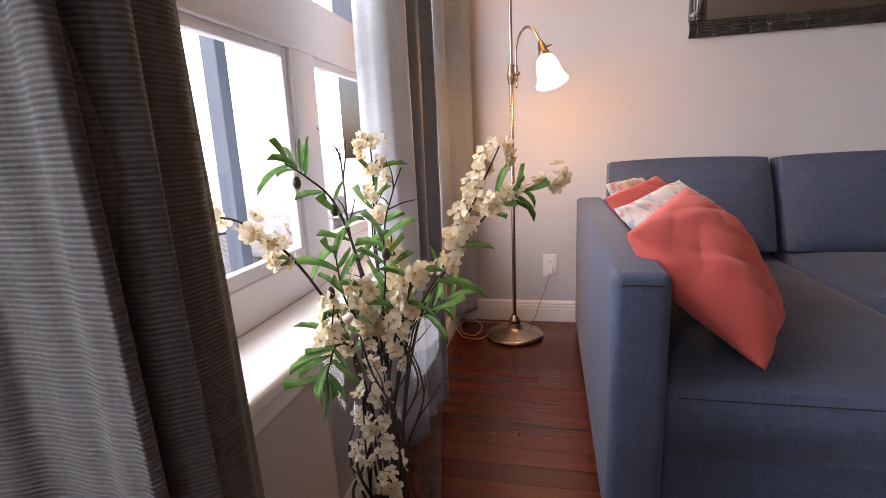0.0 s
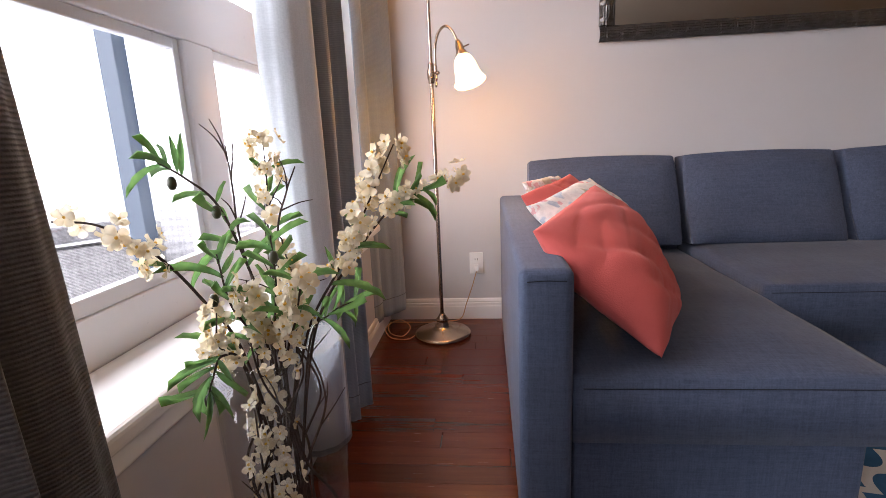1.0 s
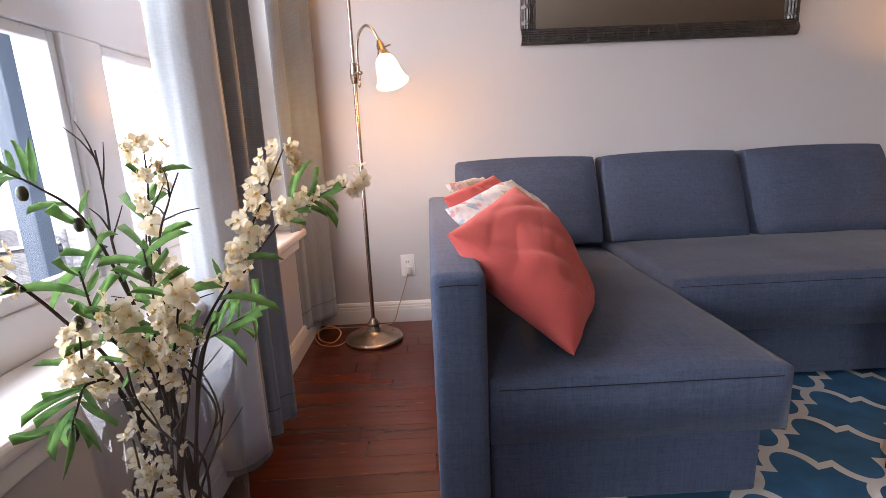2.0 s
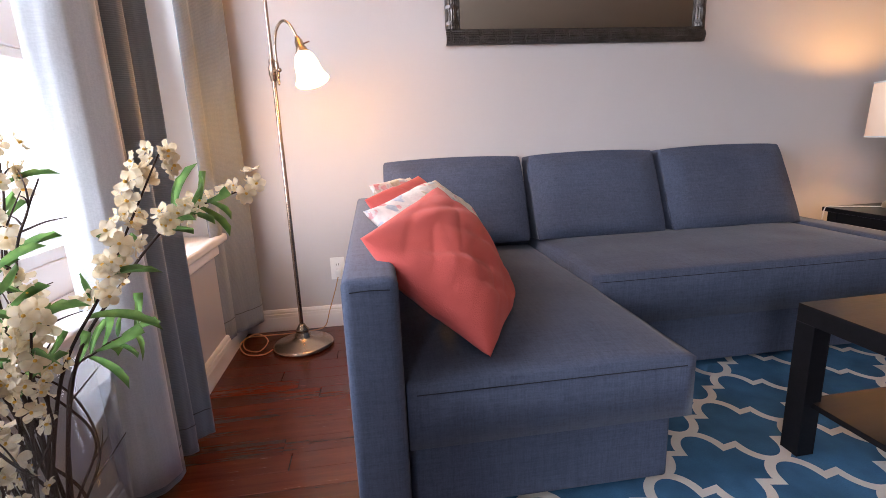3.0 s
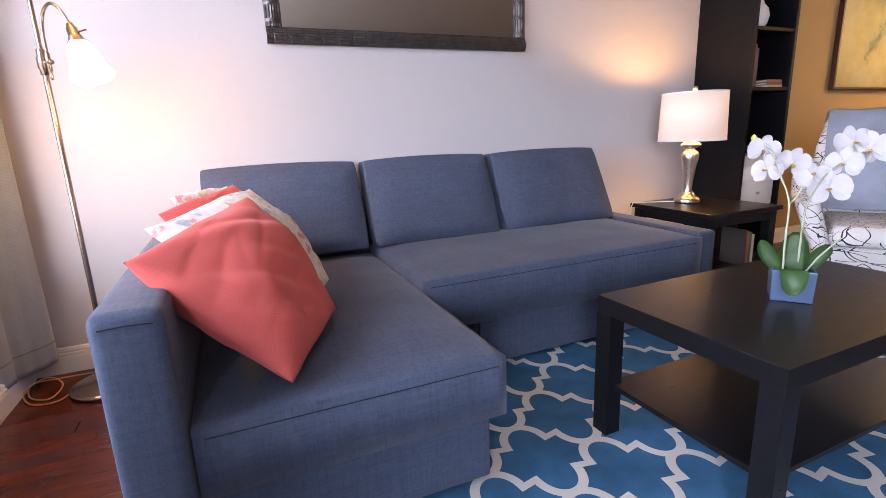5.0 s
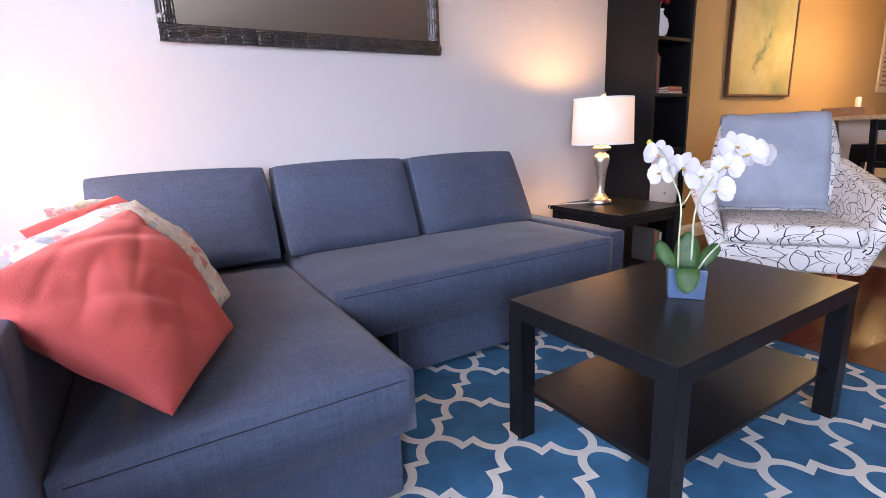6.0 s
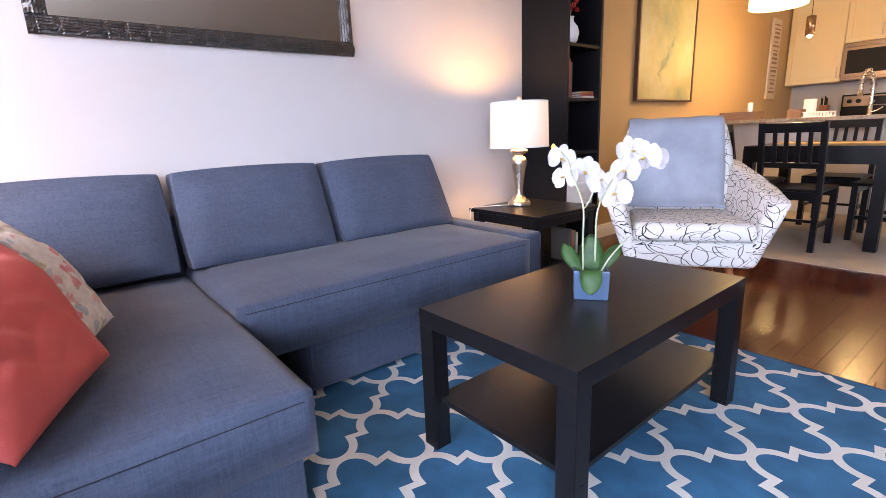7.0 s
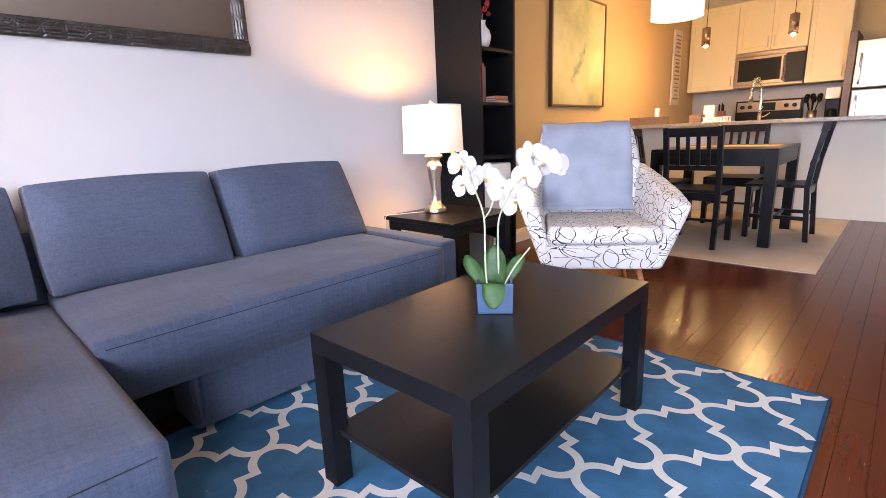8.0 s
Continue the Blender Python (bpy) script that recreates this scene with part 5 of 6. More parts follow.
# ---- orchid in a blue cube pot ----
M_BLUEPOT = plain("blue_glaze", (0.045, 0.085, 0.165), 0.35, vary=0.15, big=20, fine=80, relief=0.1)
OX, OY, OZ = 1.968, 1.030, 0.4612
pot = thing("plant_pot", "square blue glazed plant pot on the coffee table", "plant pot")
bm = bmesh.new()
rings = []
for h, r in ((0.0, 0.046), (0.002, 0.048), (0.086, 0.0505), (0.088, 0.050), (0.088, 0.045), (0.060, 0.044)):
    rings.append([bm.verts.new((sx * r, sy * r, h)) for sx, sy in ((-1, -1), (1, -1), (1, 1), (-1, 1))])
bm.faces.new(rings[0][::-1])
for a, b in zip(rings, rings[1:]):
    for i in range(4):
        bm.faces.new((a[i], a[(i + 1) % 4], b[(i + 1) % 4], b[i]))
bm.faces.new(rings[-1])
part("body", bm, M_BLUEPOT, pot)
part("moss", box(-0.042, 0.042, -0.042, 0.042, 0.058, 0.072, 0.006, 3), plain("dry_moss", (0.10, 0.08, 0.05), 0.95, vary=0.5, big=60, relief=1.0), pot)
pot.matrix_basis = pose(OX, OY, OZ, 0, 0, -52)



ORCHID = mesh_of("tepal", round_petal(0.046, 0.058, 0.58, 0.5, 0.05), M_WHITEPETAL)
SEPAL = mesh_of("sepal", round_petal(0.046, 0.032, 0.55, 0.4, 0.04), M_WHITEPETAL)
LIP = mesh_of("lip", petal_mesh(0.016, 0.014, 0.5, 0.8, 4, 4, 0.8), leafy("yellow_lip", (0.80, 0.62, 0.20), (0.75, 0.5, 0.1), 0.2))
orchid = part("orchid_plant", tube([(OX - 0.02, OY + 0.012, OZ + 0.06), (OX - 0.022, OY + 0.015, OZ + 0.16), (OX - 0.018, OY + 0.02, OZ + 0.27), (OX - 0.005, OY + 0.06, OZ + 0.34), (1.99, 1.14, 0.865), (2.006, 1.20, 0.905)], 0.003, 8, None, 8, 0.002), M_ORCHIDSTEM, None, "", True)
tagged(orchid, "white artificial orchid with broad green leaves", "orchid")
part("stalk", tube([(OX + 0.012, OY - 0.006, OZ + 0.06), (OX + 0.014, OY - 0.004, OZ + 0.17), (OX + 0.016, OY - 0.004, OZ + 0.245), (OX + 0.04, OY - 0.008, OZ + 0.300), (2.07, 1.02, 0.815), (2.14, 0.985, 0.86), (2.19, 0.962, 0.875), (2.215, 0.95, 0.862)], 0.003, 8, None, 8, 0.0018), M_ORCHIDSTEM, orchid, "", True)
part("stalk", tube([(OX + 0.02, OY - 0.02, OZ + 0.07), (OX + 0.04, OY - 0.04, OZ + 0.12), (OX + 0.075, OY - 0.07, OZ + 0.175)], 0.0022, 6), M_ORCHIDSTEM, orchid)
part("stalk", tube([(OX - 0.018, OY + 0.02, OZ + 0.262), (OX - 0.002, OY + 0.012, OZ + 0.285), (OX + 0.006, OY + 0.004, OZ + 0.315)], 0.0022, 6), M_ORCHIDSTEM, orchid)
part("bud", lathe([(0, -0.011), (0.006, -0.007), (0.0078, 0), (0.005, 0.007), (0, 0.011)], 12, (2.003, 1.205, 0.902)), plain("yellow_green_bud", (0.62, 0.58, 0.08), 0.6), orchid, "", True)
CAMWARD = Vector((-0.80, -0.58, 0.10))
orng = random.Random(4)
for k, (x, y, z) in enumerate(((1.995, 1.165, 0.868), (1.972, 1.135, 0.815), (2.003, 1.085, 0.832), (2.03, 1.045, 0.80), (2.05, 1.01, 0.765), (2.09, 1.005, 0.83), (2.12, 1.005, 0.885), (2.145, 0.975, 0.865), (2.17, 0.962, 0.86))):
    d = (CAMWARD + Vector((orng.uniform(-0.6, 0.6), orng.uniform(-0.6, 0.6), orng.uniform(-0.5, 0.3)))).normalized()
    m = aim((x, y, z), d, 0)
    x_up = m.to_3x3().inverted() @ Vector((0, 0, 1))
    spin = math.atan2(x_up.y, x_up.x) + orng.uniform(-0.3, 0.3)
    fl = hung("flower", ORCHID, orchid, m @ Matrix.Rotation(spin + math.pi / 2 - 0.15, 4, "Z") @ Matrix.Scale(orng.uniform(0.92, 1.12), 4))
    hung("tepal", ORCHID, fl, Matrix.Rotation(math.pi + 0.3, 4, "Z"))
    for a in (-math.pi / 2 + 0.15, math.pi / 2 + 0.15 - 0.9, math.pi / 2 + 0.15 + 0.9):
        hung("sepal", SEPAL, fl, Matrix.Translation((0, 0, -0.003)) @ Matrix.Rotation(a, 4, "Z"))
    hung("lip", LIP, fl, Matrix.Translation((0, 0, 0.002)) @ Matrix.Rotation(math.pi / 2, 4, "Z") @ Matrix.Rotation(-0.5, 4, "Y"))
for pts, wd in (
    ([(OX - 0.03, OY - 0.018, OZ + 0.085), (OX - 0.055, OY - 0.038, OZ + 0.095), (OX - 0.068, OY - 0.048, OZ + 0.065), (OX - 0.072, OY - 0.050, OZ + 0.030)], 0.062),
    ([(OX - 0.02, OY + 0.02, OZ + 0.07), (OX - 0.035, OY + 0.045, OZ + 0.115), (OX - 0.045, OY + 0.062, OZ + 0.16)], 0.050),
    ([(OX + 0.0, OY + 0.0, OZ + 0.07), (OX + 0.004, OY + 0.004, OZ + 0.125), (OX + 0.012, OY + 0.010, OZ + 0.185)], 0.070),
    ([(OX + 0.02, OY - 0.012, OZ + 0.07), (OX + 0.05, OY - 0.035, OZ + 0.12), (OX + 0.062, OY - 0.045, OZ + 0.155)], 0.048),
):
    path = smooth_path(pts, 5)
    own = bmesh.new()
    side = Vector((0.62, -0.78, 0.0))
    grid = []
    for i, p in enumerate(path):
        u = i / (len(path) - 1)
        w = wd * 0.5 * max(0.14, (1 - abs(2 * (0.10 + 0.90 * u) - 1) ** 2.6) ** 0.62) if u < 1 else wd * 0.10
        grid.append([own.verts.new(p + side * w * s + Vector((-0.58, -0.42, 0.1)) * (0.006 * (s * s - 0.4))) for s in (-1, -0.6, -0.2, 0.2, 0.6, 1)])
    for a, b in zip(grid, grid[1:]):
        for j in range(5):
            own.faces.new((a[j], a[j + 1], b[j + 1], b[j]))
    bmesh.ops.solidify(own, geom=own.faces[:], thickness=0.0012)
    part("leaf", own, M_BROADLEAF, orchid, "broad green leaf", True)

# ---- wall outlets and cords ----
def outlet(x, z, plug):
    o = thing("wall_outlet", "white duplex wall outlet" + (" with a plug in it" if plug else ""), "outlet", (x, YB, z))
    part("plate", box(x - 0.036, x + 0.036, YB - 0.006, YB, z - 0.058, z + 0.058, 0.003), M_WHITE, o)
    for dz in (-0.020, 0.020):
        part("socket", box(x - 0.016, x + 0.016, YB - 0.008, YB - 0.005, z + dz - 0.014, z + dz + 0.014, 0.003), M_WHITE, o)
        for dx in (-0.006, 0.006):
            part("slot", box(x + dx - 0.0012, x + dx + 0.0012, YB - 0.0084, YB - 0.0078, z + dz - 0.004, z + dz + 0.006), M_BLACKGLOSS, o)
    return o


M_CORD = plain("clear_gold_cord", (0.45, 0.25, 0.12), 0.3)
outlet(0.172, 0.310, True)
cord = thing("lamp_cord", "thin clear gold lamp cord lying on the floor, plugged in", "cord", (-0.05, 2.55, 0))
part("plug", box(0.160, 0.186, YB - 0.034, YB - 0.0085, 0.270, 0.308, 0.005, 3), M_WHITE, cord)
part("lead", tube([(0.172, YB - 0.030, 0.272), (0.150, YB - 0.04, 0.20), (0.115, YB - 0.045, 0.10), (0.085, YB - 0.05, 0.02), (0.02, 2.60, 0.005), (-0.08, 2.59, 0.004), (-0.20, 2.55, 0.02), (-0.28, 2.50, 0.035), (-0.27, 2.43, 0.01), (-0.20, 2.40, 0.004), (-0.17, 2.46, 0.03), (-0.235, 2.52, 0.045), (-0.30, 2.47, 0.02), (-0.255, 2.38, 0.004), (-0.17, 2.36, 0.004), (-0.125, 2.42, 0.010)], 0.0028, 6), M_CORD, cord, "", True)

tc = thing("power_cable", "thin white power cable hanging over the end table edge", "cable", (2.8, 2.3, 0.515))
part("lead", tube([(2.90, 2.25, 0.519), (2.82, 2.31, 0.5165), (2.74, 2.345, 0.5165), (2.695, 2.36, 0.5175), (2.682, 2.365, 0.500), (2.684, 2.38, 0.42), (2.70, 2.45, 0.30), (2.78, 2.60, 0.22), (2.86, 2.64, 0.28)], 0.0026, 6), M_WHITE, tc, "", True)
outlet(2.86, 0.30, True)

# ---- books and things on shelves ----
def book(m, w, d, h, color, label, group):
    b = thing("book", label, "book", group=group)
    c = plain("book_cover", color, 0.6, vary=0.1)
    bmc = box(0, 0.003, 0, d, 0, h)
    box(w - 0.003, w, 0, d, 0, h, bm=bmc)
    box(0.003, w - 0.003, 0, 0.003, 0, h, bm=bmc)
    part("cover", bmc, c, b)
    part("pages", box(0.0035, w - 0.0035, 0.0035, d - 0.004, 0.003, h - 0.003), M_PAPER, b)
    b.matrix_basis = m
    return b


M_PAPER = plain("book_paper", (0.72, 0.68, 0.58), 0.9)
for i, (w, h, c) in enumerate(((0.022, 0.235, (0.30, 0.035, 0.04)), (0.026, 0.245, (0.24, 0.03, 0.03)), (0.016, 0.225, (0.05, 0.07, 0.10)))):
    book(pose(3.485 + i * 0.027, 2.30, 1.1551), w, 0.16, h, c, "upright dark red hardback book on a bookcase shelf" if i < 2 else "upright dark blue hardback book on a bookcase shelf", "books in the bookcase")
for i, c in enumerate(((0.50, 0.42, 0.34), (0.32, 0.07, 0.05), (0.42, 0.17, 0.06))):
    book(Matrix.Translation((3.735 - 0.004 * i, 2.30, 1.1551 + 0.0155 * i)) @ Matrix.Rotation(radians(-90), 4, "Y") @ Matrix.Translation((0, 0, -0.07)), 0.015, 0.15, 0.14, c, "book lying flat in a small stack on the bookcase", "books in the bookcase")
for i, (c, h) in enumerate((((0.10, 0.09, 0.08), 0.20), ((0.45, 0.12, 0.05), 0.19), ((0.12, 0.16, 0.10), 0.185), ((0.62, 0.55, 0.42), 0.17))):
    book(pose(3.11 + 0.021 * i, 1.96, 0.1701), 0.018, 0.14, h, c, "paperback book standing on the end table's lower shelf", "books under the end table")
bx = thing("drawer_box", "white two-drawer storage box in the bookcase", "storage box", (3.65, 2.4, 0.5))
part("body", box(3.49, 3.805, 2.29, 2.60, 0.4205, 0.745, 0.003), M_WHITE, bx)
for z0 in (0.43, 0.59):
    dr = part("drawer", box(3.496, 3.799, 2.282, 2.289, z0, z0 + 0.148, 0.002), M_WHITE, bx)
    part("knob", lathe([(0, 0), (0.006, 0), (0.004, 0.006), (0.010, 0.012), (0.008, 0.018), (0, 0.019)], 14, (3.645, 2.282, z0 + 0.075), None, Matrix.Rotation(radians(90), 4, "X")), M_NICKEL, dr)
wv = part("white_vase", lathe([(0, 0), (0.03, 0), (0.05, 0.03), (0.06, 0.075), (0.05, 0.115), (0.026, 0.145), (0.022, 0.165), (0.028, 0.178), (0.024, 0.178), (0.018, 0.165), (0, 0.15)], 32, (3.60, 2.36, 1.495)), M_WHITE, None, "", True)
tagged(wv, "small white ceramic vase on a bookcase shelf", "vase")
M_RED = leafy("red_silk_petal", (0.55, 0.03, 0.02), (0.35, 0.015, 0.015), 0.2)
REDM = mesh_of("red_petal", petal_mesh(0.035, 0.034, 0.4, 0.8, 4, 4, 0.2), M_RED)
rb = part("red_flower", tube([(3.60, 2.36, 1.62), (3.60, 2.355, 1.70), (3.61, 2.35, 1.76)], 0.003, 6), M_ORCHIDSTEM)
tagged(rb, "red artificial flower in a small white vase", "flower")
for i in range(16):
    hung("petal", REDM, rb, Matrix.Translation((3.61 + orng.uniform(-0.035, 0.035), 2.345 + orng.uniform(-0.03, 0.03), 1.73 + orng.uniform(-0.03, 0.05))) @ Matrix.Rotation(i * 2.4, 4, "Z") @ Matrix.Rotation(-orng.uniform(0.2, 1.3), 4, "Y"))


# ---- kitchen ----
def cabinet(label, x0, x1, y0, y1, z0, z1, doors, handle_low=True):
    """A wall or base cabinet whose framed doors face -x."""
    c = thing("kitchen_cabinet", label, "cabinet", ((x0 + x1) / 2, (y0 + y1) / 2, z0), "kitchen cabinets")
    part("body", box(x0 + 0.02, x1, y0, y1, z0, z1), M_CAB, c)
    w = (y1 - y0) / doors
    for i in range(doors):
        a, b = y0 + i * w + 0.003, y0 + (i + 1) * w - 0.003
        d = part("door", box(x0 + 0.008, x0 + 0.0195, a + 0.05, b - 0.05, z0 + 0.055, z1 - 0.055), M_CAB, c)
        fr = box(x0, x0 + 0.0195, a, a + 0.055, z0 + 0.003, z1 - 0.003, 0.002)
        box(x0, x0 + 0.0195, b - 0.055, b, z0 + 0.003, z1 - 0.003, 0.002, bm=fr)
        box(x0, x0 + 0.0195, a + 0.055, b - 0.055, z0 + 0.003, z0 + 0.058, 0.002, bm=fr)
        box(x0, x0 + 0.0195, a + 0.055, b - 0.055, z1 - 0.058, z1 - 0.003, 0.002, bm=fr)
        part("door_frame", fr, M_CAB, d)
        hy = (a + 0.03) if (i % 2 == 1 or doors == 1) else (b - 0.03)
        hz = z0 + 0.05 if handle_low else z1 - 0.18
        part("handle", tube([(x0, hy, hz), (x0 - 0.028, hy, hz + 0.012), (x0 - 0.028, hy, hz + 0.108), (x0, hy, hz + 0.12)], 0.005, 8), M_NICKEL, d)
    return c


FX = 8.60
cabinet("cream framed upper kitchen cabinet in the corner", FX, XK - 0.002, 2.055, 2.64, 1.395, 2.42, 1)
cabinet("cream framed upper kitchen cabinet over the microwave", FX, XK - 0.002, 1.285, 2.050, 1.84, 2.42, 2)
cabinet("cream framed upper kitchen cabinet beside the fridge", FX, XK - 0.002, 0.885, 1.280, 1.40, 2.42, 1)
setting("trim", box(FX + 0.02, XK - 0.002, 0.80, 2.655, 2.422, ZC), M_CAB, "cream filler board over the kitchen cabinets")

mw = thing("microwave", "stainless steel over-range microwave with a black window", "microwave", (8.77, 1.67, 1.4))
part("body", box(FX - 0.02, XK - 0.004, 1.290, 2.045, 1.400, 1.835, 0.004), M_STEEL_DARK, mw)
dr = part("door", box(FX - 0.045, FX - 0.0205, 1.48, 2.043, 1.43, 1.78, 0.006), M_STEEL_DARK, mw)
M_OVENGLASS = plain("dark_oven_glass", (0.010, 0.008, 0.007), 0.45, spec=0.12)
part("window", box(FX - 0.0475, FX - 0.0455, 1.53, 2.0, 1.475, 1.745), M_OVENGLASS, dr)
part("handle", tube([(FX - 0.045, 1.50, 1.46), (FX - 0.08, 1.50, 1.49), (FX - 0.08, 1.50, 1.72), (FX - 0.045, 1.50, 1.75)], 0.009, 10), M_CHROME, dr)
part("control_panel", box(FX - 0.045, FX - 0.0205, 1.293, 1.475, 1.43, 1.78, 0.004), M_BLACKGLOSS, mw)
part("vent_grille", box(FX - 0.04, FX - 0.0205, 1.295, 2.04, 1.79, 1.83, 0.003), M_STEEL_DARK, mw)

stove = thing("kitchen_range", "stainless steel electric range with a black top and knobs", "stove", (8.6, 1.67, 0))
part("body", box(8.30, XK - 0.01, 1.290, 2.045, 0, 0.90, 0.004), M_STEEL_DARK, stove)
part("cooktop", box(8.29, XK - 0.06, 1.290, 2.045, 0.9005, 0.915, 0.004), M_BLACKGLOSS, stove)
bg = part("back_panel", box(8.80, XK - 0.005, 1.290, 2.045, 0.9155, 1.235, 0.006), M_BLACKGLOSS, stove)
part("fascia", box(8.790, 8.7995, 1.31, 2.025, 1.09, 1.215, 0.003), M_STEEL_DARK, bg)
part("display", box(8.784, 8.7895, 1.58, 1.75, 1.10, 1.20), M_BLACKGLOSS, bg)
for y in (1.37, 1.46, 1.87, 1.96):
    part("knob", lathe([(0, 0), (0.028, 0), (0.025, 0.025), (0, 0.026)], 20, (8.789, y, 1.152), None, Matrix.Rotation(radians(-90), 4, "Y")), M_BLACKGLOSS, bg)

for y0, y1, nm in ((2.05, 2.64, 1), (0.885, 1.285, 1)):
    cabinet("cream framed base kitchen cabinet under a granite counter", 8.35, XK - 0.002, y0, y1 - 0.003, 0.10, 0.868, nm, False)
    cc = part("counter_slab", box(8.32, XK - 0.003, y0, y1 - 0.002, 0.870, 0.908, 0.004), M_GRANITE)
    tagged(cc, "speckled granite kitchen counter slab", "countertop")
M_SPLASH = plain("grey_tile_backsplash", (0.36, 0.33, 0.30), 0.4)
setting("wall_backsplash", box(XK - 0.008, XK - 0.001, 0.885, 2.64, 0.91, 1.395), M_SPLASH, "grey tiled kitchen backsplash")

fr = thing("refrigerator", "stainless steel top-freezer refrigerator", "refrigerator", (8.6, 0.4, 0))
part("body", box(8.30, XK - 0.01, -0.02, 0.78, 0.02, 1.79, 0.006), M_BLACKGLOSS, fr)
for z0, z1 in ((0.06, 1.262), (1.275, 1.785)):
    d = part("door", box(8.235, 8.299, -0.02, 0.78, z0, z1, 0.014, 3), M_STEEL, fr)
    hz = (z1 - 0.5, z1 - 0.08) if z1 < 1.3 else (z0 + 0.05, z0 + 0.36)
    part("handle", tube([(8.235, 0.73, hz[0]), (8.185, 0.73, hz[0] + 0.02), (8.185, 0.73, hz[1] - 0.02), (8.235, 0.73, hz[1])], 0.010, 10), M_CHROME, d)
pn = setting("panel_fridge", box(8.28, XK - 0.004, 0.79, 0.862, 0, 1.90, 0.003), M_THINWOOD, "brown wooden panel beside the refrigerator")

# sink side of the peninsula
pc = thing("sink_counter", "granite sink counter behind the breakfast bar", "countertop", (7.4, 1, 0))
part("slab", box(7.181, 7.72, -1.2, 2.654, 0.870, 0.908, 0.004), M_GRANITE, pc)
part("cabinet_body", box(7.062, 7.68, -1.2, 2.654, 0.0, 0.869), M_CAB, pc)
part("upstand", box(7.062, 7.178, -1.2, 2.654, 0.8695, 0.930), M_WALL, pc)
ft = thing("kitchen_faucet", "chrome spring-neck kitchen faucet", "faucet", (7.5, 1.5, 0.908))
part("base", lathe([(0, 0), (0.03, 0), (0.03, 0.008), (0.02, 0.02), (0.018, 0.16), (0, 0.16)], 20, (7.5, 1.5, 0.908)), M_CHROME, ft, "", True)
nk = [(7.5, 1.5, 1.06), (7.5, 1.5, 1.25), (7.48, 1.515, 1.36), (7.44, 1.54, 1.41), (7.40, 1.565, 1.37), (7.39, 1.575, 1.28)]
part("neck", tube(nk, 0.014, 10), M_CHROME, ft, "", True)
pth = smooth_path(nk, 12)
coil_pts = []
for i, p in enumerate(pth):
    a = i * 1.3
    d = (pth[min(i + 1, len(pth) - 1)] - pth[max(i - 1, 0)]).normalized()
    s = d.orthogonal().normalized()
    coil_pts.append(p + 0.026 * (s * math.cos(a) + d.cross(s) * math.sin(a)))
part("spring", tube(coil_pts, 0.0045, 6, None, 3), M_CHROME, ft, "", True)
part("spray_head", lathe([(0.013, 0), (0.016, -0.02), (0.026, -0.12), (0, -0.12)], 16, (7.39, 1.575, 1.28)), M_CHROME, ft, "", True)
part("lever", tube([(7.5, 1.49, 1.0), (7.5, 1.44, 1.02), (7.5, 1.40, 1.05)], 0.006, 8), M_CHROME, ft)

# things along the bar and counters
def tray(x, y, w, d, label):
    t = thing("wooden_tray", label, "tray", (x, y, 0.972))
    z = 0.9725
    part("base", box(x - d / 2, x + d / 2, y - w / 2, y + w / 2, z, z + 0.008), M_TRAY, t)
    for sx in (-1, 1):
        part("side", box(x + sx * d / 2, x + sx * (d / 2 - 0.01), y - w / 2, y + w / 2, z + 0.008, z + 0.085, 0.002), M_TRAY, t)
        part("side", box(x - d / 2 + 0.01, x + d / 2 - 0.01, y + sx * w / 2, y + sx * (w / 2 - 0.01), z + 0.008, z + 0.085, 0.002), M_TRAY, t)
    return t


M_TRAY = wood("pale_brown_wood", (0.11, 0.06, 0.035), (0.22, 0.13, 0.075), 0.5, "Y", 2, 0)
tray(6.80, 2.46, 0.36, 0.24, "pale brown wooden tray on the breakfast bar")
tray(6.95, 1.99, 0.12, 0.16, "small pale brown wooden box on the breakfast bar")
part_mug = part("black_bowl", lathe([(0, 0), (0.04, 0), (0.07, 0.03), (0.075, 0.05), (0.07, 0.05), (0.04, 0.008), (0, 0.006)], 28, (6.78, 2.50, 0.9808)), M_BLACKGLOSS, None, "", True)
tagged(part_mug, "small black bowl in a wooden tray", "bowl")
candle = part("white_candle", lathe([(0, 0), (0.025, 0), (0.025, 0.17), (0.02, 0.172), (0.003, 0.168), (0.002, 0.18), (0, 0.18)], 20, (6.86, 2.40, 0.9808)), M_WHITE, None, "", True)
tagged(candle, "white pillar candle in a wooden tray", "candle")
roll = part("paper_towel_roll", lathe([(0.02, 0), (0.058, 0), (0.060, 0.004), (0.060, 0.256), (0.058, 0.26), (0.02, 0.26), (0.02, 0)], 32, (7.50, 2.025, 0.9085)), M_WHITE, None, "", True)
tagged(roll, "white paper towel roll on the kitchen counter", "paper towel")
basket = thing("dish_basket", "white pierced dish basket on the breakfast bar", "basket", (6.9, 1.78, 0.972))
for k in range(9):
    for s in (-1, 1):
        part("slat", box(6.9 + s * 0.07, 6.9 + s * 0.064, 1.66 + k * 0.027, 1.675 + k * 0.027, 0.9805, 1.018), M_WHITE, basket)
part("rim", box(6.825, 6.975, 1.655, 1.905, 1.0185, 1.026, 0.003), M_WHITE, basket)
part("base", box(6.825, 6.975, 1.655, 1.905, 0.9725, 0.980, 0.002), M_WHITE, basket)
kb = thing("knife_block", "wooden knife block with black-handled knives", "knife block", (8.55, 2.17, 0.908))
part("block", box(8.50, 8.60, 2.11, 2.20, 0.9085, 1.12, 0.004), M_LEGWOOD, kb)
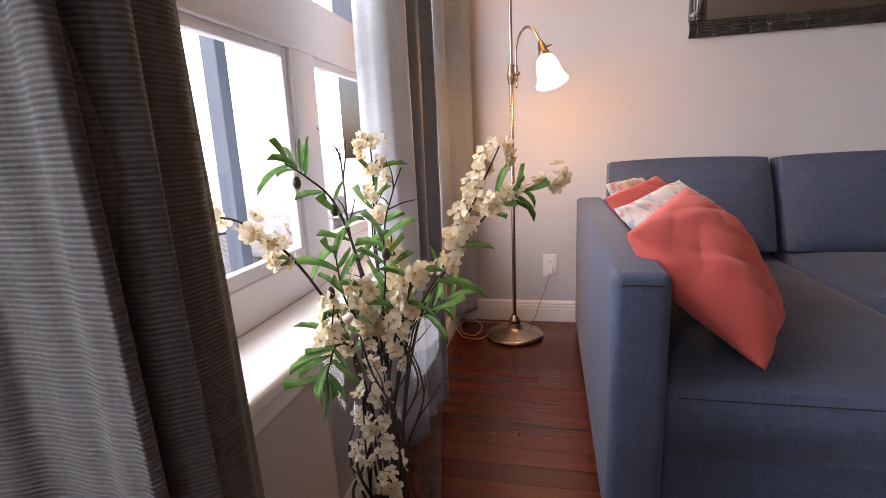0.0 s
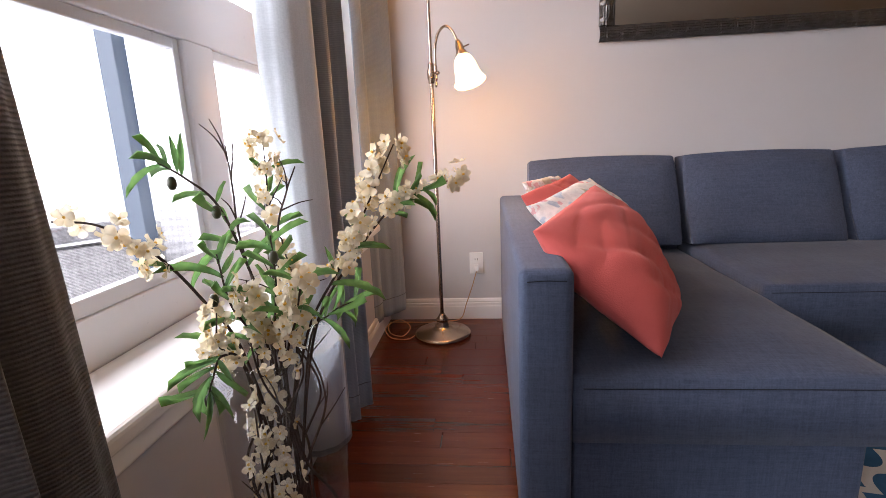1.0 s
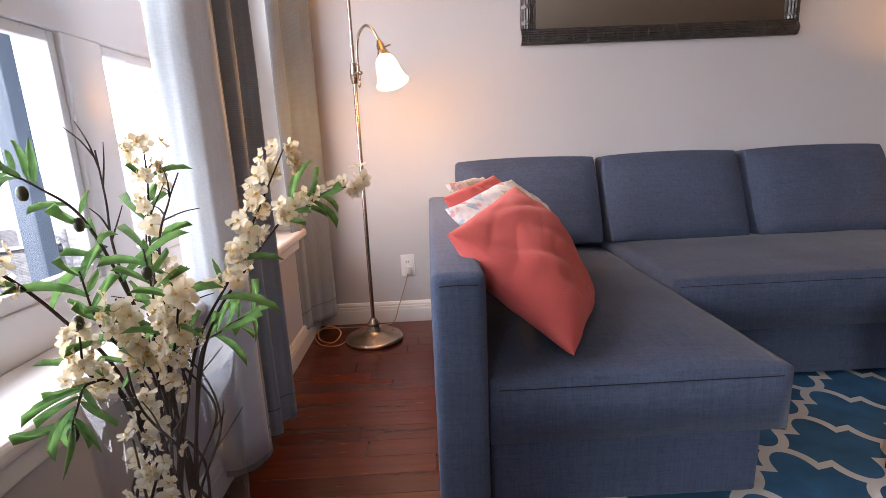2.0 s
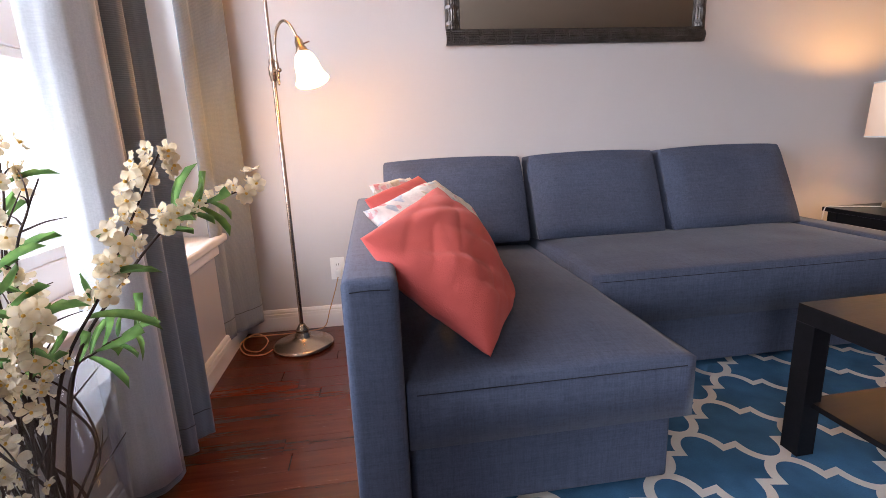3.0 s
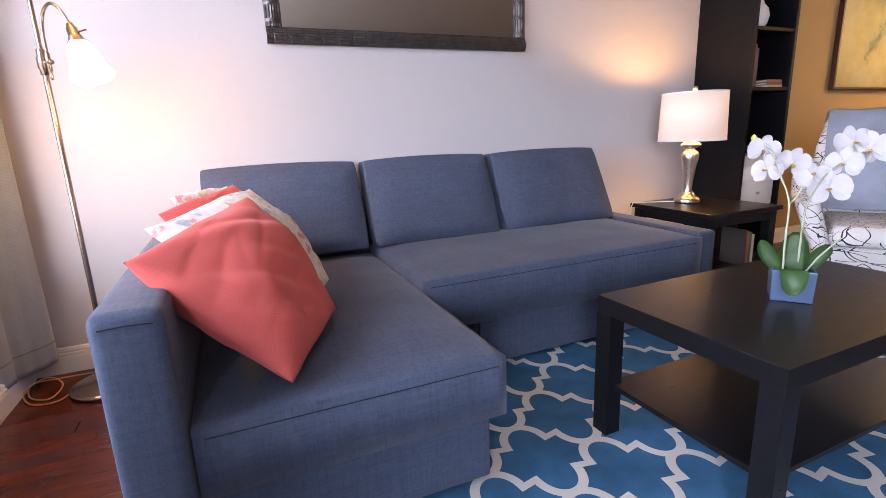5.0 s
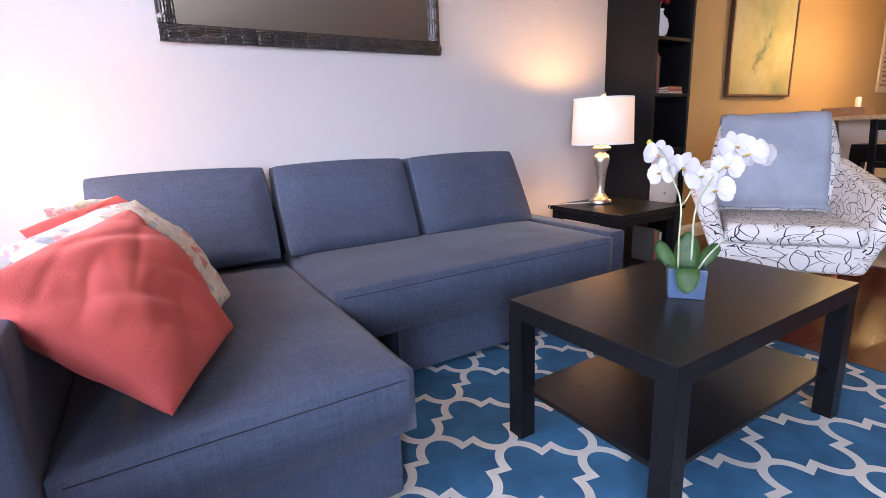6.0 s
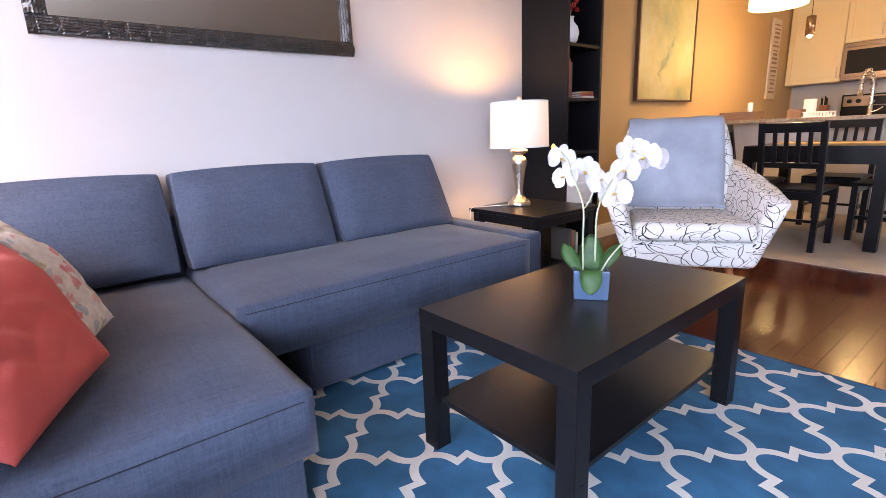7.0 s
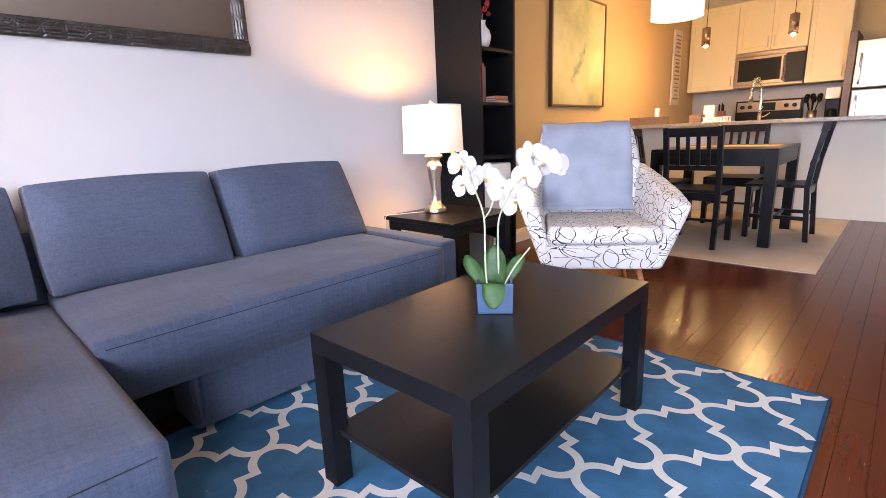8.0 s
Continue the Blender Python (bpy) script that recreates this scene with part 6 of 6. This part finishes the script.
for i in range(5):
    part("knife_handle", box(8.515 + 0.018 * (i % 3), 8.527 + 0.018 * (i % 3), 2.12 + 0.016 * i, 2.132 + 0.016 * i, 1.1205, 1.20 + 0.015 * (i % 3), 0.003), M_BLACKGLOSS, kb)
ut = thing("utensil_jar", "glass jar of black kitchen utensils", "utensils", (8.6, 1.16, 0.908))
part("jar", lathe([(0, 0), (0.05, 0), (0.052, 0.16), (0.049, 0.16), (0.047, 0.006), (0, 0.006)], 28, (8.60, 1.16, 0.9085)), M_STEEL, ut, "", True)
for i in range(6):
    a = i * 1.05
    e = Vector((8.60 + 0.06 * math.cos(a), 1.16 + 0.075 * math.sin(a), 1.20 + 0.03 * (i % 2)))
    part("utensil", lathe([(0, -0.05), (0.022, -0.03), (0.03, 0.0), (0.024, 0.03), (0, 0.04)], 12, e, tube([(8.60, 1.16, 0.94), e], 0.006, 6)), M_BLACKGLOSS, ut, "", True)
cm = thing("coffee_maker", "white and black drip coffee maker", "coffee maker", (8.6, 0.96, 0.908))
part("body", box(8.60, 8.76, 0.895, 1.035, 0.9085, 1.32, 0.008), M_BLACKGLOSS, cm)
part("hood", box(8.52, 8.5995, 0.895, 1.035, 1.19, 1.32, 0.008), M_WHITE, cm)
part("hotplate", box(8.50, 8.5995, 0.90, 1.03, 0.9085, 0.935, 0.005), M_BLACKGLOSS, cm)
part("carafe", lathe([(0, 0), (0.045, 0), (0.055, 0.05), (0.045, 0.12), (0.03, 0.14), (0, 0.14)], 24, (8.545, 0.965, 0.9355)), M_BLACKGLOSS, cm, "", True)

# pendants over the bar
M_SMOKE = plain("smoked_metal", (0.20, 0.13, 0.08), 0.25, 0.8)
M_BULB = glowing("lit_bulb", (1.0, 0.85, 0.62), 18.0)
for y in (1.875, 1.135):
    mp = thing("mini_pendant", "slim smoked metal pendant lamp over the bar, lit", "pendant lamp", (6.65, y, 1.73), "pendants over the bar")
    part("shade", lathe([(0.036, 1.735), (0.039, 1.735), (0.039, 1.905), (0.012, 1.915), (0, 1.915), (0, 1.908), (0.036, 1.90)], 28, (6.65, y, 0)), M_SMOKE, mp, "", True)
    part("bulb", lathe([(0, 1.715), (0.014, 1.72), (0.02, 1.738), (0.014, 1.77), (0, 1.78)], 16, (6.65, y, 0)), M_BULB, mp, "", True)
    part("cord", tube([(6.65, y, 1.914), (6.65, y, ZC)], 0.003, 6), M_BLACKGLOSS, mp)
    part("canopy", lathe([(0, ZC - 0.02), (0.05, ZC - 0.018), (0.06, ZC - 0.001), (0, ZC - 0.001)], 24, (6.65, y, 0)), M_NICKEL, mp, "", True)

# wall sign with lines of worn print
M_SIGN = plain("whitewashed_board", (0.60, 0.50, 0.38), 0.8, vary=0.15, big=8)
M_PRINT = plain("faded_brown_print", (0.30, 0.18, 0.10), 0.8)
sg = thing("wall_sign", "tall whitewashed wooden sign with lines of print", "sign", (8.12, 2.65, 1.23))
part("board", box(7.98, 8.27, 2.635, 2.656, 1.225, 2.18, 0.003), M_SIGN, sg)
srng = random.Random(3)
for k in range(17):
    wd = srng.uniform(0.06, 0.115) if k else 0.10
    part("print_line", box(8.125 - wd, 8.125 + wd, 2.632, 2.6345, 2.10 - k * 0.05, 2.10 - k * 0.05 + srng.choice((0.016, 0.022, 0.028))), M_PRINT, sg)

# placemats on the dining table
M_MAT = plain("straw_placemat", (0.62, 0.42, 0.16), 0.9, vary=0.2, big=30)
pm = part("table_runner", box(5.62, 5.86, 0.98, 1.76, 0.7597, 0.7637, 0.001), M_MAT)
tagged(pm, "straw-coloured table runner on the dining table", "table runner")

# ---- outside furniture ----
M_WICKER = woven("grey_wicker", (0.55, 0.53, 0.52), (0.22, 0.21, 0.21), 160, 0.4, 0.8, 1.0, 0.0, ribs=40.0)
M_POST = plain("blue_grey_metal_post", (0.05, 0.07, 0.10), 0.5)
po = part("roof_post", box(-1.40, -1.32, 2.20, 2.28, -0.15, 3.0, 0.004), M_POST)
tagged(po, "blue-grey metal roof post on the terrace", "post")


def wicker_chair(label, m):
    c = thing("wicker_chair", label, "chair", group="terrace seats")
    part("seat", box(-0.40, 0.40, -0.40, 0.36, 0.12, 0.34, 0.03, 3), M_WICKER, c, "", True)
    part("backrest", box(-0.40, 0.40, 0.28, 0.42, 0.345, 0.80, 0.03, 3), M_WICKER, c, "", True)
    for s in (-1, 1):
        part("armrest", box(s * 0.40, s * 0.52, -0.40, 0.42, 0.12, 0.66, 0.03, 3), M_WICKER, c, "", True)
    part("cushion", box(-0.38, 0.38, -0.38, 0.26, 0.345, 0.46, 0.05, 4), M_WHITE, c, "white seat cushion", True)
    for x in (-0.45, 0.45):
        for y in (-0.35, 0.36):
            part("leg", box(x - 0.025, x + 0.025, y - 0.025, y + 0.025, 0, 0.125, 0.004), M_BLACKGLOSS, c)
    c.matrix_basis = m
    return c


wicker_chair("grey wicker terrace chair with a white cushion", pose(-2.3, 2.75, -0.15, 0, 0, 140))
wicker_chair("grey wicker terrace chair beside a roof post", pose(-1.55, 3.6, -0.15, 0, 0, 170))


# ---- floor boards ----
PW = 0.0826
M_FLOOR_FAR = M_FLOOR.copy()
_t = M_FLOOR_FAR.node_tree
_geo = _t.nodes.new("ShaderNodeNewGeometry")
for _l in list(_t.links):
    if _l.from_node.bl_idname == "ShaderNodeObjectInfo":
        _t.links.new(_geo.outputs["Random Per Island"], _l.to_socket)
brng = random.Random(21)
PLANKS = {}


def plank_mesh(length):
    k = round(length, 2)
    if k not in PLANKS:
        own = box(0.0004, k - 0.0004, 0.0004, PW - 0.0004, -0.0115, 0.0, 0.0008, 1)
        me = bpy.data.meshes.new("plank")
        own.to_mesh(me)
        own.free()
        me.materials.append(M_FLOOR)
        PLANKS[k] = me
    return PLANKS[k], k


far_v, far_f = [], []
rows_n = int((YB - YF) / PW) + 1
for r in range(rows_n):
    y = YB - (r + 1) * PW
    x = -0.33 - brng.uniform(0, 0.5)
    while x < XK:
        L = brng.choice((0.42, 0.56, 0.70, 0.84, 1.02))
        a, b = max(x, -0.34), min(x + L, XK)
        if b - a > 0.02:
            if a < 3.6 and y > 0.0:
                me, k = plank_mesh(b - a)
                ob = new("plank", me)
                ob.parent = floor
                ob.location = (a, y, 0.0)
            else:
                i0 = len(far_v)
                g = 0.0007
                far_v += [(a + g, y + g, 0), (b - g, y + g, 0), (b - g, y + PW - g, 0), (a + g, y + PW - g, 0), (a, y, -0.004), (b, y, -0.004), (b, y + PW, -0.004), (a, y + PW, -0.004)]
                far_f += [(i0, i0 + 1, i0 + 2, i0 + 3)] + [(i0 + 4 + q, i0 + 4 + (q + 1) % 4, i0 + (q + 1) % 4, i0 + q) for q in range(4)]
        x += L
me = bpy.data.meshes.new("far_boards")
me.from_pydata(far_v, [], far_f)
me.materials.append(M_FLOOR_FAR)
fb = new("far_boards", me)
fb.parent = floor
tagged(fb, kind="stuff")
